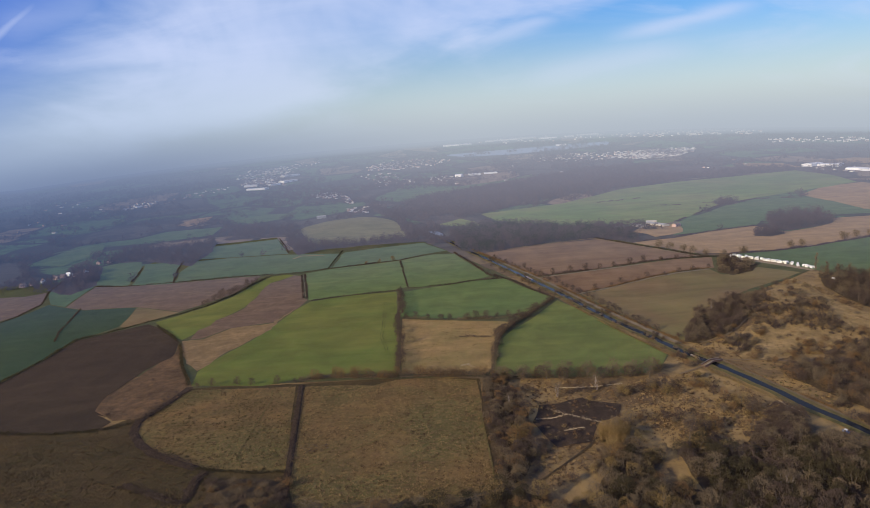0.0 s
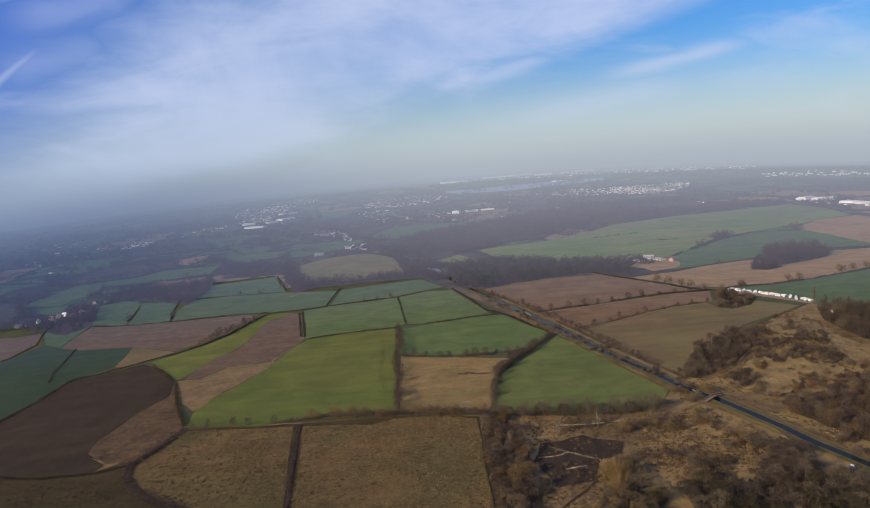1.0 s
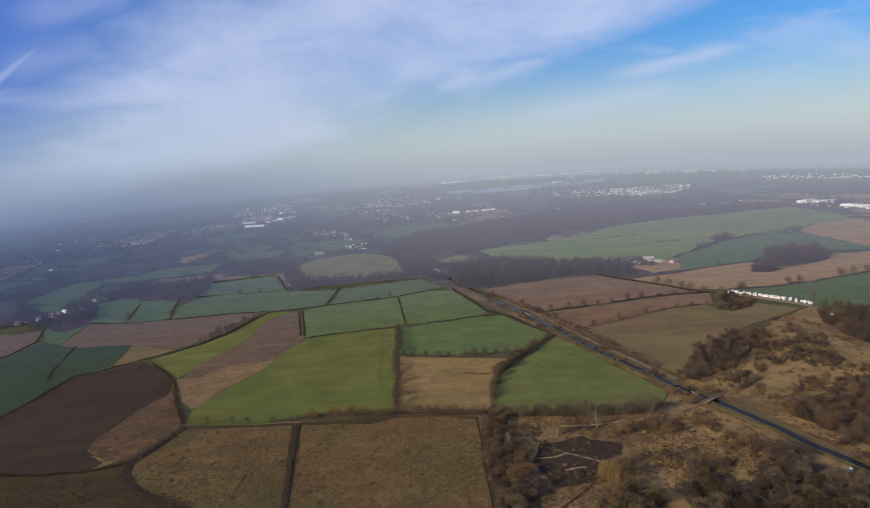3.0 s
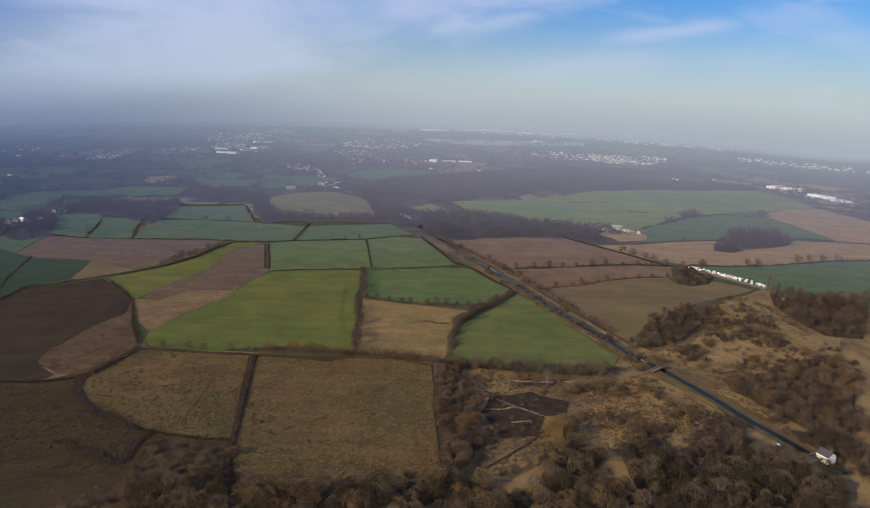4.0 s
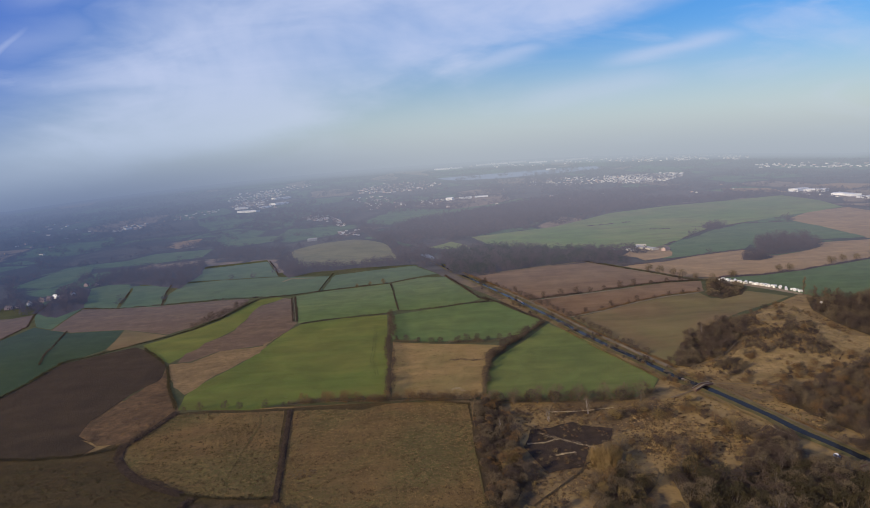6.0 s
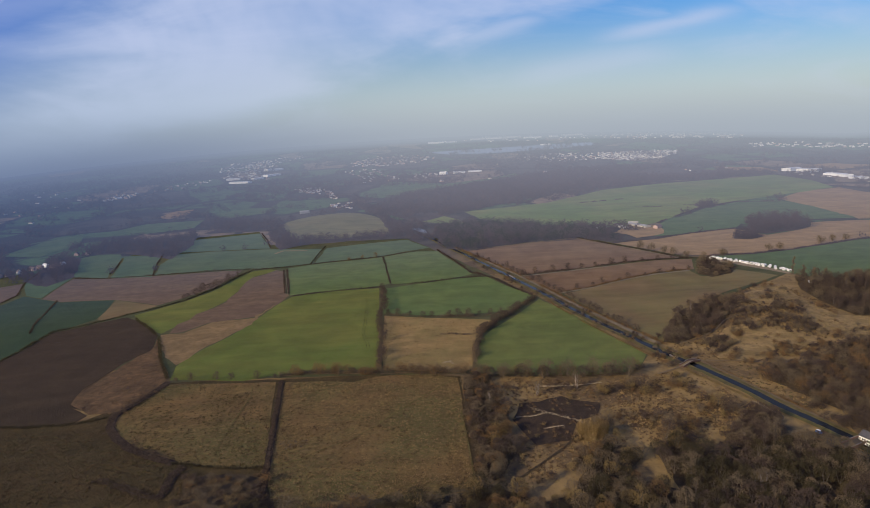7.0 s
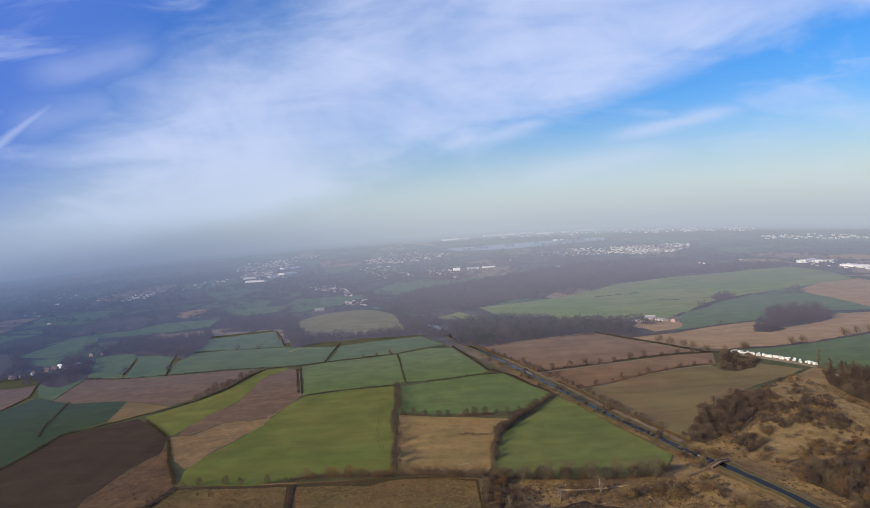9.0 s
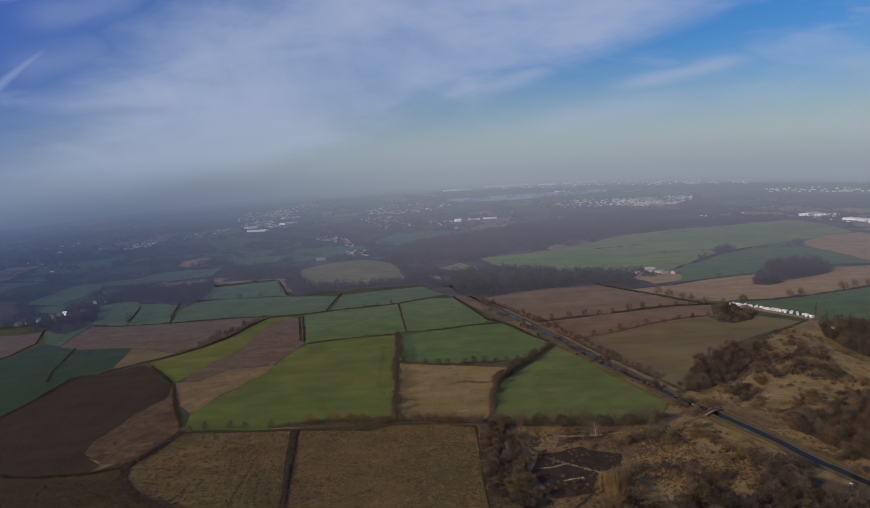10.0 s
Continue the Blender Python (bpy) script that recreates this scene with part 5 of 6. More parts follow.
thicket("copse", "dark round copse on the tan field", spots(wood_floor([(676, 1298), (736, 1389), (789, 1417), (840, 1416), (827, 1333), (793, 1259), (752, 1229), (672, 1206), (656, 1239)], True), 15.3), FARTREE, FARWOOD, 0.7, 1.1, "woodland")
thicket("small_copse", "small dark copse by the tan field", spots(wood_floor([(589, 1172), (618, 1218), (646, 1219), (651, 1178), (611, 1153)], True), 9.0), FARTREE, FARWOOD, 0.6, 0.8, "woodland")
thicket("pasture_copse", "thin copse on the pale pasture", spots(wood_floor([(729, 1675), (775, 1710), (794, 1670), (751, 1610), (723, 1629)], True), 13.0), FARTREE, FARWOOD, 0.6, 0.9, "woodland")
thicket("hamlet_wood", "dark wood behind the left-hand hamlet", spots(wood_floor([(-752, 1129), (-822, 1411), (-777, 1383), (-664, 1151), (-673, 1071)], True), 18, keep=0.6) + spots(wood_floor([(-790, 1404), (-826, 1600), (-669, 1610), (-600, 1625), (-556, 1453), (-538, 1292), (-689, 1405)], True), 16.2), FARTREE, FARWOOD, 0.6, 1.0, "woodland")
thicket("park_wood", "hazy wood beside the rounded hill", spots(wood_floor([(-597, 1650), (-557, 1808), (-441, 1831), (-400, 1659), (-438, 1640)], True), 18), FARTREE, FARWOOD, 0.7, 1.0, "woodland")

# ---- tussocks, paths ----
TUFT = plain("bleached_grass_tufts", (0.258, 0.172, 0.077), (0.202, 0.133, 0.057), 0.1, 0.95)
TUFT_GREEN = plain("olive_grass_tufts", (0.079, 0.063, 0.022), (0.095, 0.072, 0.027), 0.1, 0.95)
TUFT_BROWN = plain("brown_grass_tufts", (0.108, 0.063, 0.027), (0.077, 0.047, 0.022), 0.1, 0.95)


def tufts(label, ring, spacing, mats, low=0.6, high=1.5, keep=1.0):
    pieces, slots = [], []
    for x, y in spots(ring, spacing, 0.6):
        if inside((x, y), PEAT):
            continue
        heap = noise.noise((x * 0.028, y * 0.028, 12.0)) + 0.6 * noise.noise((x * 0.11, y * 0.11, 7.0))
        if rng.random() > keep * (0.62 + 0.7 * heap):
            continue
        proto = CLUMP[int(rng.integers(len(CLUMP)))]
        pieces.append(placed(proto, x, y, rng.uniform(low, high)))
        slots.append(np.full(len(proto[1]), rng.integers(len(mats)), np.int32))
    v, f = join(pieces)
    me = tri_mesh("tussocks", v, f, *mats)
    me.polygons.foreach_set("material_index", np.concatenate(slots))
    return tagged(new("tussocks", me), label, "grass tussocks", kind="stuff")


tufts("dry tan grass tussocks over the rough pasture", [(-141.0, 556.5), (-103.9, 553.4), (-74.7, 547.1), (-57.4, 556.8), (-41.8, 559.0), (-5.3, 553.1), (20.1, 543.0), (21.3, 502.0), (20.7, 450.4), (21.9, 400.2), (22.8, 362.7), (8.3, 355.3), (-19.1, 347.2), (-46.0, 346.2), (-69.1, 342.9), (-86.0, 344.3), (-105.7, 349.5), (-118.5, 393.2), (-125.5, 439.9), (-134.3, 498.4)], 1.8, [TUFT, TUFT, TUFT_BROWN])
tufts("dry brown grass tussocks beside the ditch", [(-254.2, 567.9), (-211.1, 563.2), (-173.3, 560.3), (-150.9, 558.9), (-138.2, 488.8), (-125.8, 423.8), (-121.7, 398.6), (-146.4, 400.3), (-176.1, 408.0), (-195.9, 418.5), (-217.1, 430.4), (-239.3, 447.1), (-258.0, 468.3), (-270.5, 494.3), (-267.7, 513.6), (-261.8, 539.5)], 1.8, [TUFT, TUFT_BROWN, TUFT_GREEN])
tufts("dull brown grass tussocks in the wet pasture", [(-407.1, 485.6), (-340.0, 481.8), (-272.2, 478.8), (-228.9, 429.2), (-196.5, 410.0), (-179.3, 401.0), (-150.7, 367.2), (-177.6, 355.1), (-224.3, 345.7), (-312.2, 359.2)], 2.34, [TUFT_BROWN, TUFT_GREEN])
tufts("straw tussocks in the scrubby field", [(-60.8, 766.6), (-8.6, 747.6), (38.7, 733.5), (74.5, 720.5), (53.0, 671.0), (43.9, 625.7), (36.1, 563.6), (23.4, 554.7), (-10.3, 563.9), (-50.0, 573.4), (-56.0, 647.7)], 1.98, [TUFT, TUFT, TUFT_BROWN], keep=0.9)
tufts("tan tussocks on the heath", [(209.6, 558.5), (284.6, 649.2), (391.7, 773.6), (478.3, 842.7), (461.8, 683.0), (399.0, 535.1), (330.5, 548.9), (286.8, 538.0), (240.6, 552.3)], 2.7, [TUFT, TUFT_BROWN, TUFT_BROWN])
tufts("tan tussocks between the thickets", [(58.5, 540.7), (115.8, 522.4), (169.1, 510.1), (210.3, 510.6), (230.5, 466.7), (239.6, 420.4), (193.1, 386.8), (134.0, 392.9), (89.5, 379.0), (53.6, 351.8), (59.2, 418.9)], 2.34, [TUFT, TUFT_BROWN, TUFT_BROWN])

tufts("golden tussocks on the wet heath", [(160.7, 520.5), (220.8, 529.4), (240.9, 484.6), (251.2, 445.7), (221.7, 429.3), (185.3, 395.4), (148.4, 398.0), (144.9, 444.3)], 2.3, [TUFT, TUFT_BROWN, TUFT])
tufts("golden tussocks along the towpath", [(246.8, 537.5), (299.9, 533.1), (297.8, 473.1), (294.7, 422.4), (280.2, 444.5), (265.9, 488.5)], 2.3, [TUFT, TUFT_GREEN, TUFT_BROWN])


def path(label, line, width, mat, z=0.46):
    return tagged(ribbon("path", line, width, mat, z, 5.4, 0.45), label, "path", kind="structure")


PALEWOOD = plain("bleached_branches", (0.40, 0.31, 0.19), (0.31, 0.235, 0.14), 0.4, 0.9)


def brushwood(label, line, width):
    """A ragged line of bleached branches lying on the ground."""
    rods = []
    for p in resample(line, 0.9):
        for _ in range(4):
            a = rng.uniform(0, math.pi)
            x, y, l = p.x + rng.normal(0, 0.35 * width), p.y + rng.normal(0, 0.35 * width), rng.uniform(0.55, 1.6)
            z = rise(x, y) + 0.35 + rng.uniform(0.0, 0.15)
            rods.append(stick((x - l * math.cos(a), y - l * math.sin(a), z), (x + l * math.cos(a), y + l * math.sin(a), z + rng.uniform(-0.1, 0.35)), 0.16, 0.07, 4))
    v, f = join(rods)
    return tagged(new("brushwood", tri_mesh("brushwood", v, f, PALEWOOD)), label, "branches", kind="stuff")


FAINT = grass("trodden_grass", (0.115, 0.100, 0.026), (0.14, 0.105, 0.034), (0.15, 0.10, 0.04), 0.6)
RUT = grass("wheel_ruts", (0.082, 0.082, 0.016), (0.095, 0.085, 0.02), (0.095, 0.07, 0.028), 0.1)
# black strips paint the shadow in two ditches and along a hedge
path("ditch beside the rough pasture, its shadow painted black", [(-144.8, 557.4), (-135.3, 498.6), (-126.0, 440.0), (-119.4, 396.8), (-114.3, 361.0)], 5.0, BOG_AND_SHADE, 0.44)
path("painted black shadow strip along the hedge round the rough pasture", [(-258.3, 575.4), (-262.9, 542.1), (-269.3, 517.2), (-273.7, 498.0), (-266.5, 477.4), (-251.5, 456.5), (-231.9, 437.5), (-209.8, 422.9), (-189.1, 411.3)], 7.0, BOG_AND_SHADE, 0.44)
path("ditch in the low corner, its shadow painted black", [(-180.7, 404.8), (-182.9, 390.4), (-180.6, 372.6), (-181.4, 365.8)], 7.0, BOG_AND_SHADE, 0.44)
path("faint trodden path across the rough pasture", [(-117.4, 400.0), (-97.7, 407.3), (-84.0, 420.2), (-65.3, 433.2), (-46.0, 456.5), (-24.9, 487.8), (-1.0, 517.7), (14.7, 537.4)], 0.99, FAINT)
path("faint trodden path along the scrub", [(19.1, 470.1), (20.6, 432.5), (21.3, 393.0), (21.4, 366.0)], 0.72, FAINT)
path("narrow dark path through tussocks", [(-171.5, 553.4), (-165.7, 527.6), (-165.3, 494.7), (-166.0, 465.6), (-164.7, 431.3), (-157.4, 410.9)], 0.9, FAINT)
for dx in (-1.5, 1.5):
    path("wheel rut in the bright field", [(x + dx, y) for x, y in [(-89.7, 859.1), (-85.2, 786.4), (-82.3, 736.4), (-81.5, 696.8), (-73.4, 661.2), (-69.7, 638.4)]], 0.4, RUT)
    path("wheel rut of the farm track", [(x + dx, y) for x, y in [(-261, 1103), (-217.7, 918.8)]], 0.7, TRACK)
path("tan earth bank below the wood", [(-322, 1289), (-311, 1321), (-258, 1309)], 6.3, TRACK)
path("pale sandy path on the heath", [(250.7, 600.6), (273.7, 608.3), (301.9, 631.7), (320.5, 651.7), (341.3, 662.8)], 1.8, TOWPATH, 0.6)
path("sandy towpath beside the canal", [(289.1, 402.9), (281.5, 426.9), (272.3, 460.0), (266.4, 485.2), (257.6, 518.5), (249.2, 548.1), (230.3, 598.6), (215.1, 653.1), (196.7, 716.9), (179.8, 784.8)], 1.98, TOWPATH)
path("track over the canal bridge", [(198.7, 523.9), (217.5, 533.7), (233.6, 544.2), (247.9, 551.0), (276.1, 545.6), (302.0, 536.8)], 2.16, TOWPATH)
brushwood("bleached log lines across the peat", [(75.6, 470.0), (84.9, 460.7), (95.9, 451.6), (110.1, 440.6)], 2.34)
brushwood("bleached brushwood line by the hedge", [(90.6, 512.5), (109.3, 509.9), (123.8, 510.3), (143.7, 512.7)], 1.26)
PALE_VERGE = grass("pale_dry_verge", (0.20, 0.155, 0.098), (0.24, 0.188, 0.122), (0.13, 0.108, 0.065), 0.6, patch=0.05)
path("pale dry verge beside the ploughed strip", [(176.9, 830.0), (227.0, 851.3), (295.7, 893.0), (344.5, 913.7), (397.4, 924.0)], 5.76, PALE_VERGE)
path("pale dry verge under the gappy hedge", [(145.1, 948.4), (186.1, 957.8), (242.5, 972.9), (320.6, 994.3)], 5.76, PALE_VERGE)
path("pale dry verge along the farm lane", [(95, 1217), (153, 1234), (248, 1263), (309, 1279), (345, 1203), (387, 1106), (422, 1020)], 5.76, PALE_VERGE)
path("pale dry strip on the far canal bank", [(102.8, 1080.4), (141.0, 949.6), (167.0, 845.1), (186.9, 756.2), (205.2, 690.2), (219.2, 638.9), (229.5, 603.7)], 5.76, PALE_VERGE)
path("dark path by the birches", [(100.2, 418.3), (88.7, 403.6), (69.2, 383.8), (47.4, 363.0)], 1.62, LITTER)

# ---- water bodies far off ----
# pale haze over the water is put into its base colour
LAKE = plain("pale_misty_water", (0.23, 0.25, 0.29), (0.20, 0.225, 0.26), 0.01, 0.25, far=True, vary=0.0)
tagged(sheet_mesh("lake", [(20, 3922), (266, 3953), (660, 3994), (1079, 4033), (1062, 3847), (751, 3748), (411, 3690), (151, 3741)], LAKE, 1.0, lift=0.5), "pale misty reservoir below the far town", "lake", kind="structure")
tagged(sheet_mesh("pool", [(-38, 1554), (-25, 1575), (-3, 1510), (-1, 1472), (-20, 1500)], LAKE, 0.5, lift=0.3), "bright pool where the canal widens", "pool", kind="structure")

# ---- buildings ----


def box(bm, sx, sy, sz, x=0.0, y=0.0, z=0.0, bevel=0.0):
    """A block standing on z."""
    made = bmesh.ops.create_cube(bm, size=1.0)["verts"]
    for w in made:
        w.co = Vector((w.co.x * sx + x, w.co.y * sy + y, (w.co.z + 0.5) * sz + z))
    if bevel:
        edges = list({e for w in made for e in w.link_edges})
        bmesh.ops.bevel(bm, geom=edges, offset=bevel, segments=2, affect="EDGES")


def blocks(*sizes, bevel=0.0):
    bm = bmesh.new()
    for s in sizes:
        box(bm, *s, bevel=bevel)
    return bm


def gable(length, width, low, high, over=0.35, thick=0.25):
    """A ridged roof with eaves, as two thick slopes."""
    bm = bmesh.new()
    half, reach = width / 2 + over, length / 2 + over
    fall = (high - low) * over / (width / 2)
    for s in (-1, 1):
        outer = [(-reach, s * half, low - fall), (reach, s * half, low - fall), (reach, 0, high), (-reach, 0, high)]
        top = [bm.verts.new((x, y, z + thick)) for x, y, z in outer]
        bot = [bm.verts.new(p) for p in outer]
        bm.faces.new(top)
        bm.faces.new(bot[::-1])
        for i in range(4):
            j = (i + 1) % 4
            bm.faces.new((top[i], bot[i], bot[j], top[j]))
    bmesh.ops.recalc_face_normals(bm, faces=bm.faces[:])
    return bm


def walls(length, width, low, high):
    """Walls with two gable ends, closed."""
    bm = bmesh.new()
    l, w = length / 2, width / 2
    ends = []
    for x in (-l, l):
        ends.append([bm.verts.new((x, y, z)) for y, z in ((-w, -0.3), (w, -0.3), (w, low), (0, high), (-w, low))])
    a, b = ends
    bm.faces.new(a[::-1])
    bm.faces.new(b)
    for i in range(5):
        j = (i + 1) % 5
        if i not in (2, 3):
            bm.faces.new((a[i], a[j], b[j], b[i]))
    bmesh.ops.recalc_face_normals(bm, faces=bm.faces[:])
    return bm


def building(name, label, line, width, low, high, wall, roof, bays=0, category="building", chimney=False, doors=0, glass=None):
    """A ridged building along a line (the ends of its ridge)."""
    (ax, ay), (bx, by) = line
    length = math.hypot(bx - ax, by - ay)
    root = new(name)
    root.matrix_basis = Matrix.Translation(((ax + bx) / 2, (ay + by) / 2, rise((ax + bx) / 2, (ay + by) / 2))) @ pose(0, 0, 0, 0, 0, math.degrees(math.atan2(by - ay, bx - ax)))
    part("wall", walls(length, width, low, high), wall, root)
    top = part("roof", gable(length, width, low, high), roof, root)
    if chimney:
        part("chimney", blocks((0.8, 0.8, 1.8, length * 0.38, 0, high - 0.5), (1.0, 1.0, 0.2, length * 0.38, 0, high + 1.3)), BRICK, root)
    for i in range(bays):
        x = (i + 0.5) / bays * length - length / 2
        for side in (-1, 1):
            for z in ((0.9, 3.4) if low > 4.4 else (min(0.9, low * 0.35),)):
                pane = part("window", blocks((min(1.1, length / bays * 0.5), 0.12, min(1.2, low * 0.45), x, side * (width / 2 + 0.02), z)), glass or GLASS_DARK, root)
                part("sill", blocks((min(1.3, length / bays * 0.6), 0.22, 0.1, x, side * (width / 2 + 0.06), z - 0.1)), STONE, pane)
    for i in range(doors):
        x = (i + 0.5) / doors * length - length / 2 + 0.6 * length / max(doors, 1) * 0.3
        part("door", blocks((min(3.5, length * 0.3), 0.14, low * 0.8, x, -width / 2 - 0.03, 0)), SLATE, root)
    return tagged(root, label, category)


# sheeting with the same painted haze emission
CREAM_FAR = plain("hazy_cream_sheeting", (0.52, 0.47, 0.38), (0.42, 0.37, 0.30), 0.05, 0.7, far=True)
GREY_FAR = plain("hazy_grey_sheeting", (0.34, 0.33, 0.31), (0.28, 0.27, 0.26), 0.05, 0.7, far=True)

# farm on the pasture
building("barn", "long white farm shed with a pale roof", [(389, 1405), (410, 1408)], 9, 3.6, 5.04, WHITE_FAR, GREY_FAR, 0, "barn", doors=2)
building("barn", "dark-roofed farm barn with cream walls", [(437, 1423), (445, 1369)], 12.6, 3.96, 6.12, CREAM_FAR, GREY_FAR, 0, "barn", doors=2)
building("barn", "large cream sheeted barn beside the yard", [(471, 1425), (493, 1368)], 16.2, 4.32, 6.66, CREAM_FAR, GREY_FAR, 0, "barn", doors=3)
building("barn", "low cream barn on the farmyard", [(474, 1445), (495, 1437)], 10.8, 3.96, 5.76, CREAM_FAR, CREAM_FAR, 0, "barn", doors=2)
building("farmhouse", "small brick farmhouse beside the barns", [(502, 1347), (516, 1356)], 10.8, 6.12, 9.36, BRICK_FAR, ROOF_FAR, 2, "house", chimney=True)
tagged(sheet_mesh("farmyard", [(404, 1325), (469, 1413), (526, 1391), (497, 1277), (430, 1240)], TAN, 3.0), "trampled tan farmyard between the barns", "yard", kind="structure")

# hamlet at the wood's edge
for i, (x, y) in enumerate([(-829, 1185), (-819, 1201), (-813, 1223), (-804, 1251), (-797, 1265), (-796, 1283), (-770, 1265), (-772, 1304), (-804, 1415), (-779, 1415)]):
    turn = rng.uniform(0, math.pi)
    c, s = 6.0 * math.cos(turn), 6.0 * math.sin(turn)
    pale = i in (5, 7, 2)
    building("cottage", "white hamlet house with a tiled roof" if pale else "brick hamlet house with a tiled roof", [(x - c, y - s), (x + c, y + s)], 8.2, 5.2, 8.2, WHITE_FAR if pale else BRICK_FAR, WHITE_FAR if i == 5 else ROOF_FAR, 3, "house", chimney=True)

# large pale sheds and offices of the towns
for label, line, width, h in (
        ("wide white warehouse in the hazy town", [(-914, 2967), (-815, 2935)], 34, 9),
        ("pale factory shed in the hazy town", [(-971, 3094), (-909, 3102)], 30, 9),
        ("long white factory roof in the town", [(-798, 3145), (-748, 3224)], 44, 10),
        ("white shed behind the factories", [(-852, 3395), (-784, 3474)], 40, 10),
        ("pale shed by the town's edge", [(-838, 3064), (-799, 3104)], 24, 8),
        ("bright white office block on the plain", [(74, 2884), (104, 2866)], 18, 13),
        ("long bright white office wing", [(134, 2891), (189, 2901)], 14, 9),
        ("low white hall beside the offices", [(208, 2912), (268, 2919)], 14, 7),
        ("white shed near the village", [(-1319, 2571), (-1281, 2581)], 14, 6),
        ("white shed in the hazy farmland", [(-1293, 2617), (-1275, 2638)], 12, 6),
        ("cream works building by the wood", [(1374, 2354), (1433, 2382)], 40, 12),
        ("cream hall with a flat pale roof", [(1417, 2345), (1460, 2285)], 36, 12),
        ("pale works shed at the wood", [(1424, 2193), (1443, 2154)], 30, 9),
        ("long pale works shed", [(1446, 2152), (1444, 2100)], 30, 10),
        ("pale shed among the works", [(1431, 2064), (1434, 2008)], 30, 9),
        ("far white distribution shed on the skyline", [(39, 4468), (154, 4465)], 60, 11),
        ("long far white shed on the skyline", [(158, 4462), (234, 4486)], 50, 11),
        ("far pale shed on the skyline", [(352, 4563), (451, 4576)], 60, 11),
        ("bright far shed on the skyline", [(458, 4570), (576, 4570)], 70, 13),
        ("far white shed by the skyline", [(592, 4601), (714, 4599)], 60, 12),
        ("broad white shed on the skyline", [(727, 4503), (846, 4502)], 60, 11),
        ("white shed above the misty water", [(750, 4003), (810, 3997)], 40, 9),
        ("pale far shed on the skyline", [(913, 4496), (963, 4504)], 60, 12),
        ("long pale shed on the skyline", [(1008, 4561), (1157, 4543)], 60, 11)):
    building("warehouse", label, line, width, h * 0.8, h, WHITE_FAR, WHITE_FAR, 0, "warehouse")

# streets of small houses


def street_houses(label, ring, spacing, big=1.0, keep=0.8, pale=0.6):
    """Many small ridged houses of a distant town, as one object."""
    verts, faces, slots = [], [], []
    for x, y in spots(ring, spacing * 0.82, 0.45, keep):
        a = 0.5 * math.floor(4 * noise.noise((x * 0.0022, y * 0.0022, 2.0))) + rng.choice((0.0, math.pi / 2)) + rng.normal(0, 0.1)
        l, w, h = rng.uniform(3.5, 7) * big, rng.uniform(2.6, 4) * big, rng.uniform(2.2, 3.6) * big
        c, s, z = math.cos(a), math.sin(a), rise(x, y)
        o = len(verts)
        for px in (-l, l):
            for py, pz in ((-w, -3), (w, -3), (w, h), (0, h * 1.5), (-w, h)):
                verts.append((x + c * px - s * py, y + s * px + c * py, z + pz))
        white = 0 if rng.random() < pale else 1
        for quad, slot in (((0, 5, 9, 4), white), ((1, 2, 7, 6), white), ((4, 9, 8, 3), 2), ((2, 3, 8, 7), 2)):
            faces.append([o + k for k in quad])
            slots.append(0 if slot == 2 and rng.random() < pale * 0.35 else slot)
        for quad in ((0, 4, 3, 2, 1), (5, 6, 7, 8, 9)):
            faces.append([o + k for k in quad])
            slots.append(white)
    ob = link_mesh("town_houses", verts, faces, STREET_WALL)
    ob.data.materials.append(BRICK_FAR)
    ob.data.materials.append(ROOF_FAR)
    ob.data.polygons.foreach_set("material_index", np.array(slots, np.int32))
    return tagged(ob, label, "houses", kind="stuff")


street_houses("white and brick village houses beyond the hill", [(-538, 2598), (-521, 2675), (-415, 2603), (-319, 2319), (-320, 2234), (-410, 2423), (-488, 2493)], 24, 1.0, 0.75, 0.6)
street_houses("white village houses beside the canal", [(-334, 2133), (-256, 2189), (-241, 2013), (-309, 2033)], 22, 1.0, 0.7, 0.6)
street_houses("hazy town houses round the factories", [(-1169, 3577), (-1169, 3933), (-954, 3912), (-835, 3679), (-848, 3393), (-750, 3037), (-832, 3041), (-994, 3127)], 34, 1.15, 0.6, 0.6)
street_houses("hazy town roofs on rising ground", [(-1098, 3862), (-985, 4044), (-761, 4204), (-734, 4005), (-861, 3800), (-1004, 3702)], 40, 1.1, 0.45, 0.6)
street_houses("hazy reddish town streets", [(-418, 3641), (-289, 3844), (-77, 3829), (81, 3636), (-47, 3412), (-226, 3342), (-376, 3358)], 36, 1.2, 0.65, 0.45)
street_houses("hazy streets beyond the wood", [(-441, 3162), (-337, 3263), (-252, 3284), (-105, 2764), (-275, 2725), (-327, 3011)], 30, 1.0, 0.4, 0.5)
street_houses("pale roofs before the white offices", [(-58, 2942), (60, 2936), (70, 2762), (-38, 2745)], 26, 1.0, 0.6, 0.6)
street_houses("bright sunlit town houses on the plain", [(870, 3179), (960, 3425), (1084, 3431), (1267, 3431), (1385, 3375), (1289, 3171), (1154, 3054), (1006, 3018)], 27, 1.3, 0.85, 0.9)
